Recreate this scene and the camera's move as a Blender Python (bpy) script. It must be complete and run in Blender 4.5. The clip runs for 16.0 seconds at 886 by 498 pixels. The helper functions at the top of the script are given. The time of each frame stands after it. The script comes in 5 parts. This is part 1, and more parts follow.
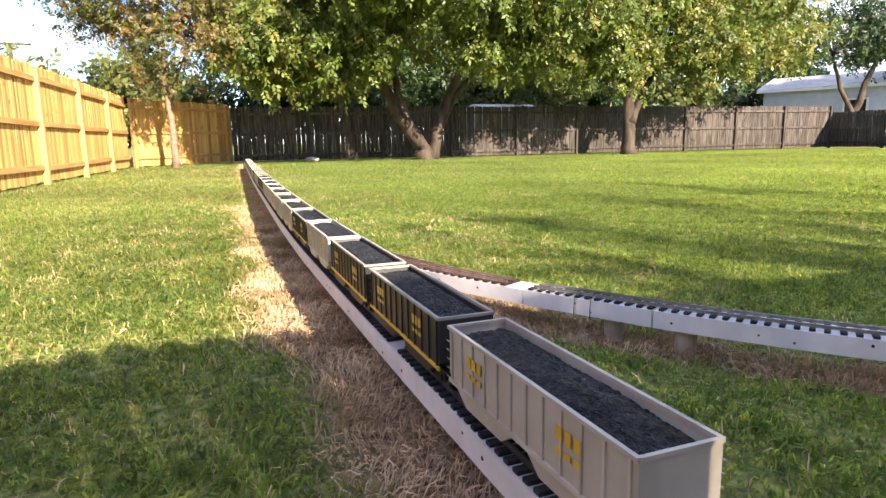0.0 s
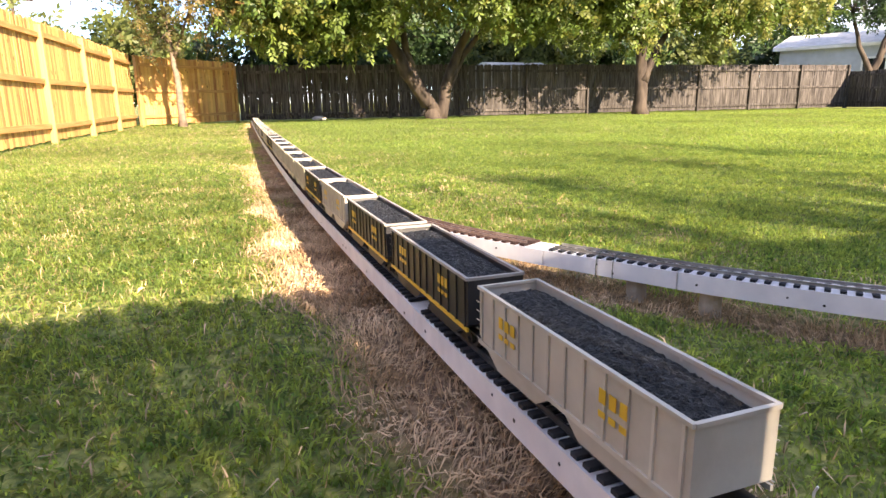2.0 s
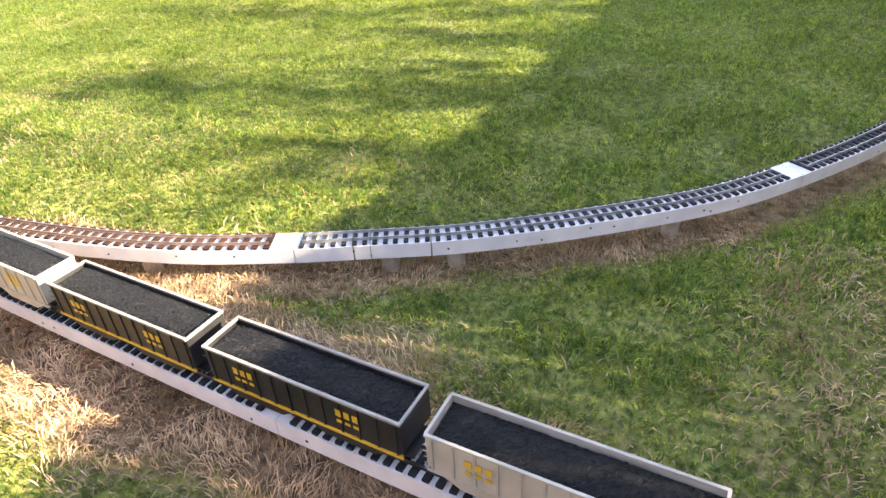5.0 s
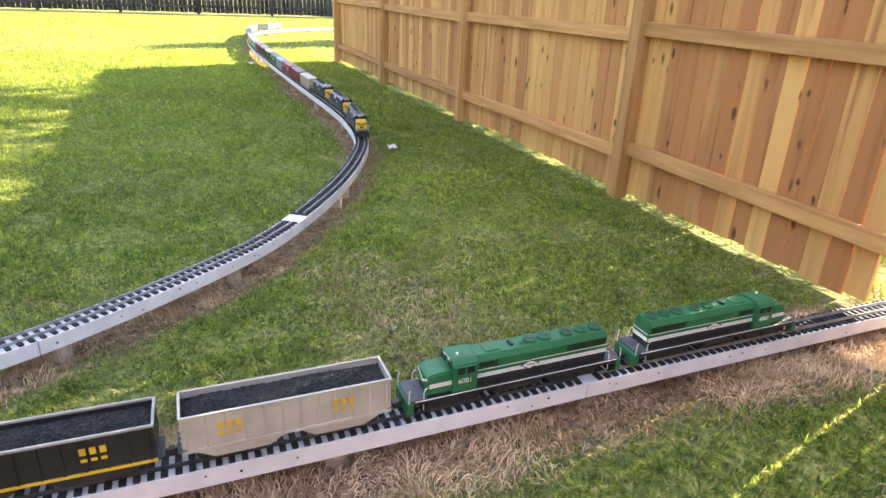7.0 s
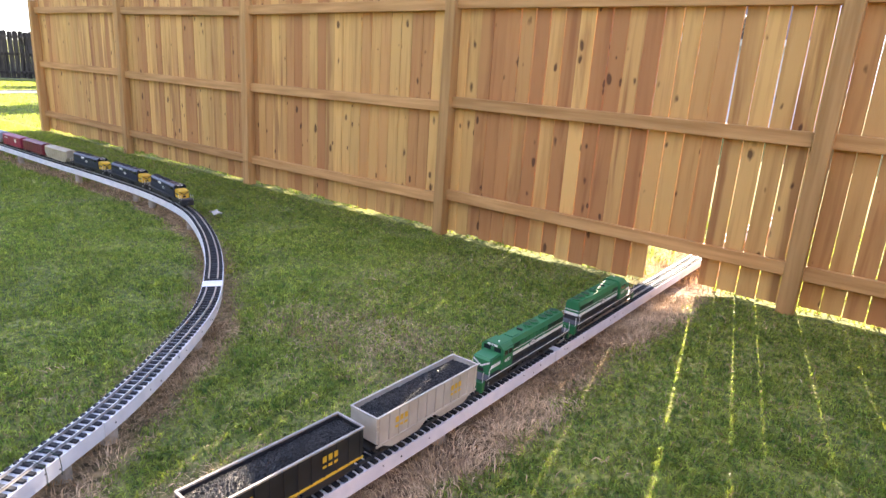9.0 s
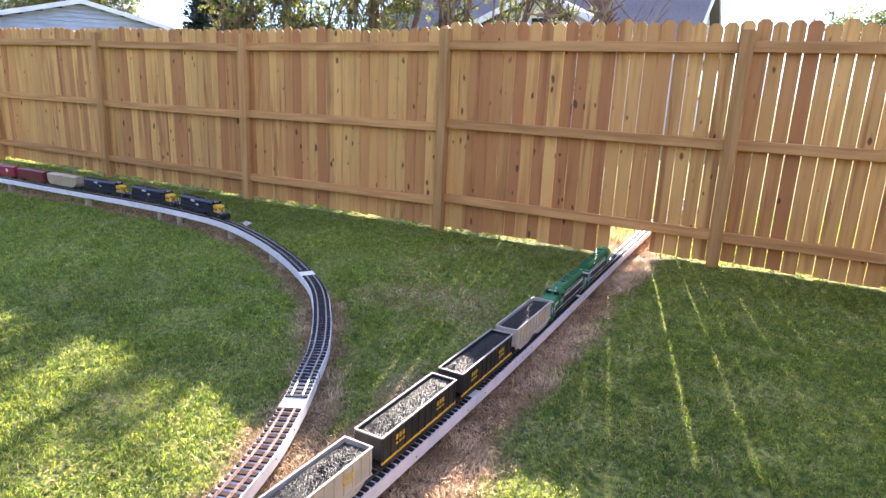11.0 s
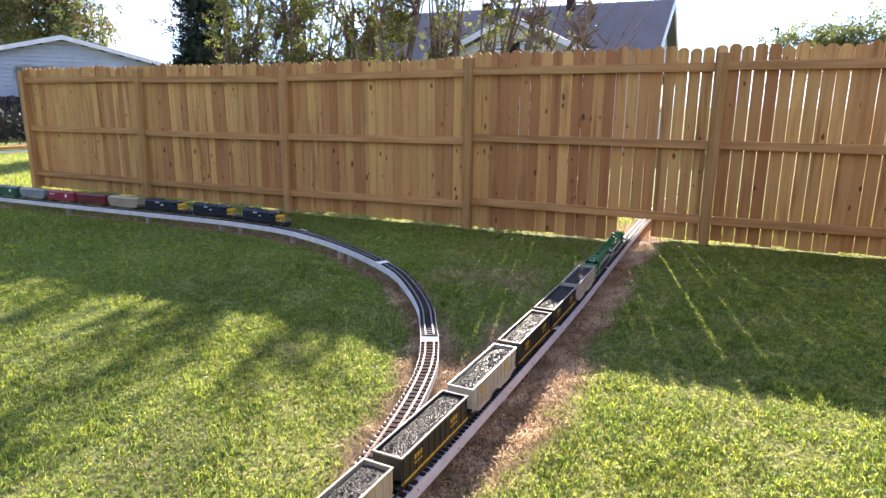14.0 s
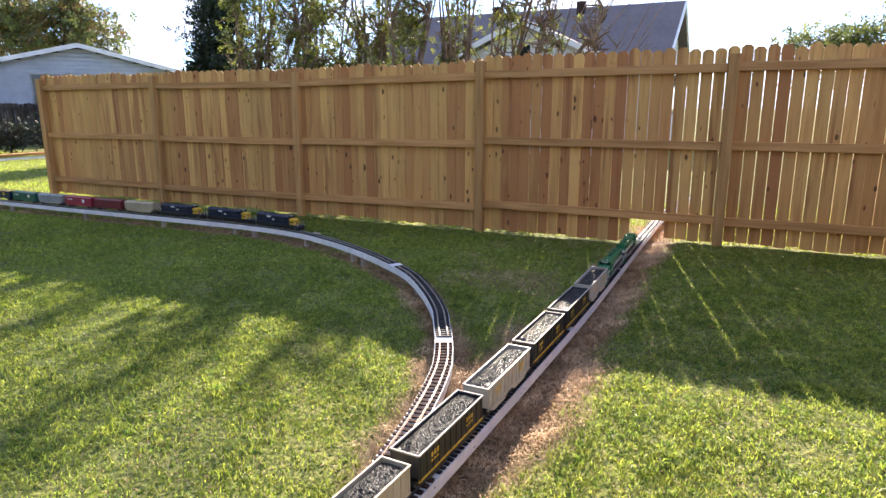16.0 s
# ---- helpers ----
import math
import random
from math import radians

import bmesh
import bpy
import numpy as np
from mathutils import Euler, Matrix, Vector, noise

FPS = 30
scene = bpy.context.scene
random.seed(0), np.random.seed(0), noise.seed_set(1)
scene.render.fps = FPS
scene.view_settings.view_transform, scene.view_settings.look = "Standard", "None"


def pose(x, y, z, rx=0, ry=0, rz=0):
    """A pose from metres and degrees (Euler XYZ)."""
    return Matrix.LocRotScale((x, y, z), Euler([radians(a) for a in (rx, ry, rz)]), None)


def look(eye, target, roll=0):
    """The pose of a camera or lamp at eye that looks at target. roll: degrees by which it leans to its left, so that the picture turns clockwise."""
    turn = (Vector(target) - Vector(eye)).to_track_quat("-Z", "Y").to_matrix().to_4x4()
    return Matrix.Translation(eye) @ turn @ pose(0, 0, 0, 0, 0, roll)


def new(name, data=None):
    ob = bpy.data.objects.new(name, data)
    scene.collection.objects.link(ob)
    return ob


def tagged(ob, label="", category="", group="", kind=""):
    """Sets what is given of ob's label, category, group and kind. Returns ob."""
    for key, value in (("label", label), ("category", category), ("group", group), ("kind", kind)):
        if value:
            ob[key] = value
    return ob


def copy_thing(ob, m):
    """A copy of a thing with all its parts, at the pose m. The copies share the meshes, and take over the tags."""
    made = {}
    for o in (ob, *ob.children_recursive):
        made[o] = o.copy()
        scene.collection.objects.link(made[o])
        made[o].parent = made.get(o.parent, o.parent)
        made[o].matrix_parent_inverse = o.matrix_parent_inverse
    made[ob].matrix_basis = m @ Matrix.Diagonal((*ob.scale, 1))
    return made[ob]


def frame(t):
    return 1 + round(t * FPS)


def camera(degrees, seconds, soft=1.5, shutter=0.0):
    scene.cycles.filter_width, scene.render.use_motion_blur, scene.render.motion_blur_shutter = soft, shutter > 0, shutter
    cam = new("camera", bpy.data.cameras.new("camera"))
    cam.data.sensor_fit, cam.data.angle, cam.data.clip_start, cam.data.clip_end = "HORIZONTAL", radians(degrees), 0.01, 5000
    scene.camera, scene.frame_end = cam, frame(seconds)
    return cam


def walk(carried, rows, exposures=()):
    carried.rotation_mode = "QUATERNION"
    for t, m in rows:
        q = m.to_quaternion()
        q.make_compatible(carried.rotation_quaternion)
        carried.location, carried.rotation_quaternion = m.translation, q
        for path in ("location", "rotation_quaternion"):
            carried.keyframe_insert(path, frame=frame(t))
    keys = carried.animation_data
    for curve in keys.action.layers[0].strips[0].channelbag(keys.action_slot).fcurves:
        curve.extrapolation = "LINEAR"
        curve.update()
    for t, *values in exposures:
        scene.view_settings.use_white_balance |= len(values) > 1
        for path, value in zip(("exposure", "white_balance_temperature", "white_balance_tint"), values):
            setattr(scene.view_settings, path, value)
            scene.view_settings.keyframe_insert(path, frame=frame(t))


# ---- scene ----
cam = camera(70.3, 16.0)
PATH = [
    (0, (2.198, -1.576, 0.574), (1.46, -3.404, 0.236), -1.0),
    (0.5, (2.21, -1.603, 0.566), (1.496, -3.438, 0.214), -0.9),
    (1, (2.216, -1.61, 0.567), (1.526, -3.45, 0.199), -0.8),
    (1.5, (2.218, -1.607, 0.566), (1.536, -3.445, 0.169), -0.8),
    (2, (2.222, -1.622, 0.564), (1.515, -3.436, 0.105), -0.9),
    (2.5, (2.23, -1.751, 0.553), (1.471, -3.515, -0.004), -1.4),
    (3, (2.252, -1.924, 0.661), (1.429, -3.61, -0.034), -2.4),
    (3.2, (2.241, -1.981, 0.709), (1.384, -3.626, -0.04), -3.0),
    (5.3, (2.56, -2.131, 1.176), (0.977, -2.712, 0.101), -2.1),
    (5.5, (2.669, -2.132, 1.154), (1.011, -2.558, 0.12), -1.3),
    (6, (2.884, -2.182, 1.181), (1.113, -2.207, 0.252), 0.4),
    (6.5, (3.025, -2.299, 1.185), (1.248, -1.944, 0.341), 1.6),
    (7, (3.083, -2.467, 1.18), (1.388, -1.732, 0.412), 2.4),
    (7.5, (3.055, -2.753, 1.185), (1.513, -1.702, 0.464), 3.9),
    (8, (3.04, -3.064, 1.202), (1.64, -1.8, 0.534), 4.2),
    (8.5, (2.999, -3.396, 1.24), (1.726, -1.977, 0.636), 3.8),
    (9, (2.895, -3.728, 1.249), (1.737, -2.195, 0.694), 3.7),
    (9.2, (2.89, -3.827, 1.257), (1.753, -2.27, 0.727), 2.7),
    (11.3, (2.681, -5.366, 1.379), (1.835, -3.624, 0.877), 2.8),
    (11.5, (2.652, -5.483, 1.336), (1.825, -3.728, 0.851), 2.8),
    (12, (2.654, -5.767, 1.353), (1.849, -3.997, 0.882), 2.2),
    (12.5, (2.634, -5.987, 1.351), (1.848, -4.208, 0.882), 1.6),
    (13, (2.592, -6.223, 1.348), (1.81, -4.443, 0.879), 1.2),
    (13.5, (2.575, -6.306, 1.348), (1.789, -4.526, 0.888), 0.7),
    (14, (2.576, -6.341, 1.354), (1.778, -4.563, 0.905), 0.5),
    (14.5, (2.571, -6.348, 1.353), (1.758, -4.575, 0.913), 0.3),
    (15, (2.571, -6.358, 1.344), (1.749, -4.587, 0.91), 0.2),
    (15.5, (2.578, -6.369, 1.342), (1.75, -4.601, 0.907), 0.1),
    (16, (2.575, -6.375, 1.35), (1.744, -4.609, 0.912), -0.0),
]
walk(cam, [(t, look(e, g, r)) for t, e, g, r in PATH], exposures=[(0, 2.5, 6700, 20), (3.2, 2.9, 7000, 21), (5.3, 3.2, 7000, 15), (7, 3.4, 7000, 17), (9.2, 3.22, 6600, 22), (11.3, 2.82, 6000, 23), (16, 2.17, 6200, 20)])

# ---- world, sun, exposure ----
SUN_EL, SUN_AZ = 27.3, -13.5          # degrees; azimuth from +y towards +x
world = bpy.data.worlds.new("world")
scene.world = world
world.use_nodes = True
wn, wl = world.node_tree.nodes, world.node_tree.links
wn.clear()
w_out = wn.new("ShaderNodeOutputWorld")
w_bg = wn.new("ShaderNodeBackground")
w_bg.inputs["Strength"].default_value = 0.068
w_sky = wn.new("ShaderNodeTexSky")
w_sky.sky_type = "NISHITA"
w_sky.sun_disc = False
w_sky.sun_elevation = radians(SUN_EL)
w_sky.sun_rotation = radians(SUN_AZ)
w_sky.dust_density = 0.15
w_sky.ozone_density = 4.5
w_sky.air_density = 0.8
w_co = wn.new("ShaderNodeTexCoord")
w_map = wn.new("ShaderNodeMapping")
w_map.inputs["Scale"].default_value = (2.2, 2.2, 6.5)
w_map.inputs["Location"].default_value = (0.7, 5.6, 3.7)
w_noise = wn.new("ShaderNodeTexNoise")
w_noise.inputs["Scale"].default_value = 1.7
w_noise.inputs["Detail"].default_value = 7
w_ramp = wn.new("ShaderNodeValToRGB")
w_ramp.color_ramp.elements[0].position = 0.48
w_ramp.color_ramp.elements[1].position = 0.63
w_mix = wn.new("ShaderNodeMixRGB")
w_mix.inputs["Color2"].default_value = (6.5, 6.9, 7.6, 1)
wl.new(w_co.outputs["Generated"], w_map.inputs["Vector"])
wl.new(w_map.outputs["Vector"], w_noise.inputs["Vector"])
wl.new(w_noise.outputs["Fac"], w_ramp.inputs["Fac"])
wl.new(w_ramp.outputs["Color"], w_mix.inputs["Fac"])
wl.new(w_sky.outputs["Color"], w_mix.inputs["Color1"])
wl.new(w_mix.outputs["Color"], w_bg.inputs["Color"])
wl.new(w_bg.outputs["Background"], w_out.inputs["Surface"])

sun = new("sun", bpy.data.lights.new("sun", "SUN"))
sun.data.energy, sun.data.angle, sun.data.color = 3.8, radians(0.5), (1.0, 0.875, 0.66)
sx = math.sin(radians(SUN_AZ)) * math.cos(radians(SUN_EL))
sy = math.cos(radians(SUN_AZ)) * math.cos(radians(SUN_EL))
sun.matrix_world = look((sx * 60, sy * 60, math.sin(radians(SUN_EL)) * 60), (0, 0, 0))


# ---- materials ----
def mat(name, c1, c2, scale=8.0, rough=0.6, bump=0.0, bscale=40.0, metal=0.0, stretch=(1, 1, 1), rand=0.0, trans=0.0,
        island=0.0, big=0.25, bigscale=0.7, spec=0.5, lo=0.35, hi=0.65, coord="Object", glow=(1, 1, 1)):
    """Base colour between c1 and c2 by a stretched noise, dimmed by a large one; rand and island vary each object or piece."""
    m = bpy.data.materials.new(name)
    m.use_nodes = True
    n, l = m.node_tree.nodes, m.node_tree.links
    b, out = n["Principled BSDF"], n["Material Output"]
    co, mp = n.new("ShaderNodeTexCoord"), n.new("ShaderNodeMapping")
    mp.inputs["Scale"].default_value = stretch
    l.new(co.outputs[coord], mp.inputs["Vector"])
    info = n.new("ShaderNodeObjectInfo")
    if rand:
        off = n.new("ShaderNodeVectorMath")
        off.operation = "SCALE"
        off.inputs[0].default_value = (37, 53, 71)
        l.new(info.outputs["Random"], off.inputs["Scale"])
        l.new(off.outputs["Vector"], mp.inputs["Location"])
    no = n.new("ShaderNodeTexNoise")
    no.inputs["Scale"].default_value, no.inputs["Detail"].default_value = scale, 6
    l.new(mp.outputs["Vector"], no.inputs["Vector"])
    r = n.new("ShaderNodeValToRGB")
    r.color_ramp.elements[0].position, r.color_ramp.elements[1].position = lo, hi
    r.color_ramp.elements[0].color, r.color_ramp.elements[1].color = (*c1, 1), (*c2, 1)
    l.new(no.outputs["Fac"], r.inputs["Fac"])
    nb = n.new("ShaderNodeTexNoise")
    nb.inputs["Scale"].default_value, nb.inputs["Detail"].default_value = bigscale, 4
    l.new(co.outputs[coord], nb.inputs["Vector"])
    val = n.new("ShaderNodeMapRange")
    val.inputs["From Min"].default_value, val.inputs["From Max"].default_value = 0.3, 0.7
    val.inputs["To Min"].default_value, val.inputs["To Max"].default_value = 1 - big, 1 + big
    l.new(nb.outputs["Fac"], val.inputs["Value"])
    last = val.outputs["Result"]
    for amount, source in ((rand, info.outputs["Random"]), (island, None)):
        if amount:
            if source is None:
                g = n.new("ShaderNodeNewGeometry")
                source = g.outputs["Random Per Island"]
            v = n.new("ShaderNodeMapRange")
            v.inputs["To Min"].default_value, v.inputs["To Max"].default_value = 1 - amount, 1 + amount
            l.new(source, v.inputs["Value"])
            mul = n.new("ShaderNodeMath")
            mul.operation = "MULTIPLY"
            l.new(last, mul.inputs[0])
            l.new(v.outputs["Result"], mul.inputs[1])
            last = mul.outputs["Value"]
    hsv = n.new("ShaderNodeHueSaturation")
    l.new(last, hsv.inputs["Value"])
    l.new(r.outputs["Color"], hsv.inputs["Color"])
    l.new(hsv.outputs["Color"], b.inputs["Base Color"])
    b.inputs["Roughness"].default_value, b.inputs["Metallic"].default_value = rough, metal
    b.inputs["Specular IOR Level"].default_value = spec
    if bump:
        bn, bp = n.new("ShaderNodeTexNoise"), n.new("ShaderNodeBump")
        bn.inputs["Scale"].default_value, bn.inputs["Detail"].default_value = bscale, 5
        bp.inputs["Strength"].default_value, bp.inputs["Distance"].default_value = bump, 0.01
        l.new(mp.outputs["Vector"], bn.inputs["Vector"])
        l.new(bn.outputs["Fac"], bp.inputs["Height"])
        l.new(bp.outputs["Normal"], b.inputs["Normal"])
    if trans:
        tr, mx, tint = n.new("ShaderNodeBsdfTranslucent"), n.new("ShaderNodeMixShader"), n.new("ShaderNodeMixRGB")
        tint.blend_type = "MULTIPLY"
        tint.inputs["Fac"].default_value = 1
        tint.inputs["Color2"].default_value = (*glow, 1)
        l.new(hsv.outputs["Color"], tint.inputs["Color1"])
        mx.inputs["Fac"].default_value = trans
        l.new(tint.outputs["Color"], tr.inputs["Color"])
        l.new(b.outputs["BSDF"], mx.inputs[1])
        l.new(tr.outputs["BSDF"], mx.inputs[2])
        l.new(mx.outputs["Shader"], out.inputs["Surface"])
    return m


def knots(m, scale, size, dark, alt=None):
    """Adds sparse dark knots to a wood material."""
    n, l = m.node_tree.nodes, m.node_tree.links
    b = n["Principled BSDF"]
    src = b.inputs["Base Color"].links[0].from_socket
    if alt:
        # some boards are redder
        pick, am, ax = n.new("ShaderNodeObjectInfo"), n.new("ShaderNodeMapRange"), n.new("ShaderNodeMixRGB")
        fr, ml = n.new("ShaderNodeMath"), n.new("ShaderNodeMath")
        ml.operation, fr.operation = "MULTIPLY", "FRACT"
        ml.inputs[1].default_value = 17.31
        l.new(pick.outputs["Random"], ml.inputs[0])
        l.new(ml.outputs["Value"], fr.inputs[0])
        am.inputs["From Min"].default_value, am.inputs["From Max"].default_value = 0.35, 1.0
        am.inputs["To Max"].default_value = 0.78
        l.new(fr.outputs["Value"], am.inputs["Value"])
        l.new(am.outputs["Result"], ax.inputs["Fac"])
        l.new(src, ax.inputs["Color1"])
        ax.inputs["Color2"].default_value = (*alt, 1)
        src = ax.outputs["Color"]
        # long dark heartwood streaks
        sc, sm, so, sn_, sr, sx_ = (n.new("ShaderNode" + k) for k in ("TexCoord", "Mapping", "VectorMath", "TexNoise", "MapRange", "MixRGB"))
        so.operation = "SCALE"
        so.inputs[0].default_value = (29, 41, 13)
        l.new(pick.outputs["Random"], so.inputs["Scale"])
        l.new(so.outputs["Vector"], sm.inputs["Location"])
        sm.inputs["Scale"].default_value = (8, 8, 0.7)
        l.new(sc.outputs["Object"], sm.inputs["Vector"])
        sn_.inputs["Scale"].default_value, sn_.inputs["Detail"].default_value, sn_.inputs["Distortion"].default_value = 1.0, 4, 0.6
        l.new(sm.outputs["Vector"], sn_.inputs["Vector"])
        sr.inputs["From Min"].default_value, sr.inputs["From Max"].default_value, sr.inputs["To Max"].default_value = 0.56, 0.68, 0.65
        l.new(sn_.outputs["Fac"], sr.inputs["Value"])
        l.new(sr.outputs["Result"], sx_.inputs["Fac"])
        l.new(src, sx_.inputs["Color1"])
        sx_.inputs["Color2"].default_value = (alt[0] * 0.72, alt[1] * 0.68, alt[2] * 0.7, 1)
        src = sx_.outputs["Color"]
    co, mp, vo = n.new("ShaderNodeTexCoord"), n.new("ShaderNodeMapping"), n.new("ShaderNodeTexVoronoi")
    info, off = n.new("ShaderNodeObjectInfo"), n.new("ShaderNodeVectorMath")
    off.operation = "SCALE"
    off.inputs[0].default_value = (17, 23, 91)
    l.new(info.outputs["Random"], off.inputs["Scale"])
    l.new(off.outputs["Vector"], mp.inputs["Location"])
    mp.inputs["Scale"].default_value = (1.0, 1.0, 0.48)
    vo.inputs["Scale"].default_value = scale
    l.new(co.outputs["Object"], mp.inputs["Vector"])
    l.new(mp.outputs["Vector"], vo.inputs["Vector"])
    mr, mx = n.new("ShaderNodeMapRange"), n.new("ShaderNodeMixRGB")
    mr.inputs["From Min"].default_value, mr.inputs["From Max"].default_value = size * 0.6, size
    mr.inputs["To Min"].default_value, mr.inputs["To Max"].default_value = 0.85, 0.0
    kn, ka = n.new("ShaderNodeTexNoise"), n.new("ShaderNodeMath")
    kn.inputs["Scale"].default_value, kn.inputs["Detail"].default_value = 16.0, 3
    l.new(mp.outputs["Vector"], kn.inputs["Vector"])
    ka.operation = "MULTIPLY_ADD"
    ka.inputs[1].default_value = 0.55
    l.new(kn.outputs["Fac"], ka.inputs[0])
    l.new(vo.outputs["Distance"], ka.inputs[2])
    sub = n.new("ShaderNodeMath")
    sub.operation = "SUBTRACT"
    sub.inputs[1].default_value = 0.235
    l.new(ka.outputs["Value"], sub.inputs[0])
    size_of, cell, ratio = n.new("ShaderNodeMapRange"), n.new("ShaderNodeSeparateColor"), n.new("ShaderNodeMath")
    l.new(vo.outputs["Color"], cell.inputs["Color"])
    l.new(cell.outputs["Red"], size_of.inputs["Value"])
    size_of.inputs["To Min"].default_value, size_of.inputs["To Max"].default_value = 0.35, 1.25
    ratio.operation = "DIVIDE"
    l.new(sub.outputs["Value"], ratio.inputs[0])
    l.new(size_of.outputs["Result"], ratio.inputs[1])
    l.new(ratio.outputs["Value"], mr.inputs["Value"])
    l.new(mr.outputs["Result"], mx.inputs["Fac"])
    l.new(src, mx.inputs["Color1"])
    mx.inputs["Color2"].default_value = (*dark, 1)
    l.new(mx.outputs["Color"], b.inputs["Base Color"])
    return m


M = {}
M["cedar"] = knots(mat("new_cedar", (0.45, 0.246, 0.077), (0.63, 0.378, 0.128), 2.6, 0.75, 0.35, 30, stretch=(10, 10, 0.6), lo=0.26, hi=0.50, rand=0.13, big=0.12, spec=0.25), 11.5, 0.205, (0.07, 0.028, 0.013), (0.340, 0.130, 0.050))
M["cedar_rail"] = knots(mat("cedar_rail", (0.38, 0.195, 0.066), (0.54, 0.305, 0.118), 3.0, 0.75, 0.3, 30, stretch=(0.6, 9, 9), rand=0.12, big=0.1, spec=0.25), 3.0, 0.07, (0.12, 0.05, 0.02))
M["cedar_post"] = knots(mat("cedar_post", (0.36, 0.195, 0.068), (0.52, 0.30, 0.115), 3.0, 0.75, 0.3, 30, stretch=(9, 9, 0.5), rand=0.12, big=0.1, spec=0.25), 3.4, 0.09, (0.13, 0.06, 0.025))
M["old_wood"] = mat("weathered_fence_wood", (0.026, 0.022, 0.019), (0.098, 0.086, 0.078), 3.0, 0.85, 0.5, 30, stretch=(9, 9, 0.6), rand=0.28, big=0.2, spec=0.2)
M["white"] = mat("white_vinyl", (0.70, 0.70, 0.72), (0.82, 0.81, 0.82), 14, 0.45, 0.05, 60, big=0.06, bigscale=2)
M["hole"] = mat("dark_hole", (0.02, 0.02, 0.02), (0.03, 0.03, 0.03), 8, 0.8)
M["tie"] = mat("black_plastic_tie", (0.018, 0.020, 0.024), (0.035, 0.038, 0.042), 40, 0.75, 0.1, 120, rand=0.3, spec=0.25)
M["tie_brown"] = mat("brown_plastic_tie", (0.034, 0.019, 0.016), (0.062, 0.037, 0.030), 40, 0.9, 0.1, 120, rand=0.3, spec=0.15)
M["rail_dark"] = mat("tarnished_rail", (0.055, 0.06, 0.065), (0.11, 0.115, 0.12), 20, 0.4, metal=0.5)
M["rail"] = mat("bright_rail", (0.38, 0.365, 0.34), (0.55, 0.53, 0.50), 20, 0.32, metal=0.85)
M["rail_brown"] = mat("brass_rail", (0.24, 0.17, 0.14), (0.36, 0.27, 0.23), 20, 0.5, metal=0.6)
M["stump"] = mat("pale_support_wood", (0.35, 0.29, 0.22), (0.50, 0.44, 0.36), 20, 0.8, 0.3, 60, rand=0.15)
M["green"] = mat("green_loco_paint", (0.016, 0.135, 0.050), (0.024, 0.170, 0.066), 6, 0.48, big=0.06, spec=0.4)
M["green_d"] = mat("dark_green_paint", (0.006, 0.065, 0.026), (0.008, 0.08, 0.032), 6, 0.4, big=0.06)
M["black"] = mat("black_loco_paint", (0.014, 0.014, 0.016), (0.028, 0.028, 0.03), 30, 0.5, big=0.1)
M["grey_deck"] = mat("grey_platform_paint", (0.06, 0.065, 0.075), (0.09, 0.095, 0.105), 30, 0.6)
M["cream"] = mat("cream_stripe", (0.80, 0.79, 0.74), (0.87, 0.86, 0.81), 30, 0.45)
M["louvre"] = mat("dark_louvre", (0.008, 0.03, 0.015), (0.012, 0.05, 0.024), 60, 0.5)
M["glass"] = mat("dark_window", (0.015, 0.018, 0.02), (0.02, 0.025, 0.03), 10, 0.08)
M["wheel"] = mat("wheel_metal", (0.10, 0.10, 0.10), (0.2, 0.19, 0.18), 30, 0.4, metal=0.8)
M["silver"] = mat("silver_tan_hopper", (0.40, 0.37, 0.31), (0.52, 0.49, 0.42), 12, 0.5, 0.05, 60, rand=0.08, big=0.1, bigscale=6)
M["tan"] = mat("tan_hopper", (0.46, 0.40, 0.28), (0.58, 0.52, 0.38), 12, 0.5, 0.05, 60, rand=0.08, big=0.1, bigscale=6)
M["hblack"] = mat("black_hopper", (0.016, 0.016, 0.018), (0.03, 0.03, 0.032), 12, 0.45, big=0.1, bigscale=6)
M["rim"] = mat("pale_rim", (0.30, 0.28, 0.25), (0.40, 0.38, 0.34), 20, 0.6)
M["coal"] = mat("coal_load", (0.004, 0.0045, 0.005), (0.016, 0.017, 0.019), 260, 0.34, 1.0, 420, big=0.2, bigscale=20, spec=0.45)
M["yellow"] = mat("yellow_paint", (0.62, 0.38, 0.03), (0.75, 0.48, 0.05), 10, 0.4)
M["navy"] = mat("navy_paint", (0.006, 0.010, 0.034), (0.010, 0.015, 0.048), 10, 0.35)
M["blue"] = mat("blue_paint", (0.05, 0.12, 0.33), (0.07, 0.15, 0.40), 10, 0.4)
M["maroon"] = mat("maroon_paint", (0.13, 0.018, 0.025), (0.18, 0.026, 0.035), 10, 0.45)
M["red"] = mat("red_paint", (0.26, 0.022, 0.045), (0.34, 0.03, 0.06), 10, 0.45)
M["boxgreen"] = mat("green_boxcar_paint", (0.015, 0.09, 0.055), (0.02, 0.12, 0.075), 10, 0.45)
M["teal"] = mat("teal_paint", (0.10, 0.42, 0.30), (0.13, 0.5, 0.36), 10, 0.45)
M["greycar"] = mat("grey_covered_hopper", (0.22, 0.23, 0.24), (0.30, 0.31, 0.32), 10, 0.45)
M["tancar"] = mat("tan_covered_hopper", (0.36, 0.30, 0.20), (0.44, 0.38, 0.27), 10, 0.45)
M["salmon"] = mat("salmon_paint", (0.45, 0.28, 0.18), (0.52, 0.33, 0.22), 10, 0.45)
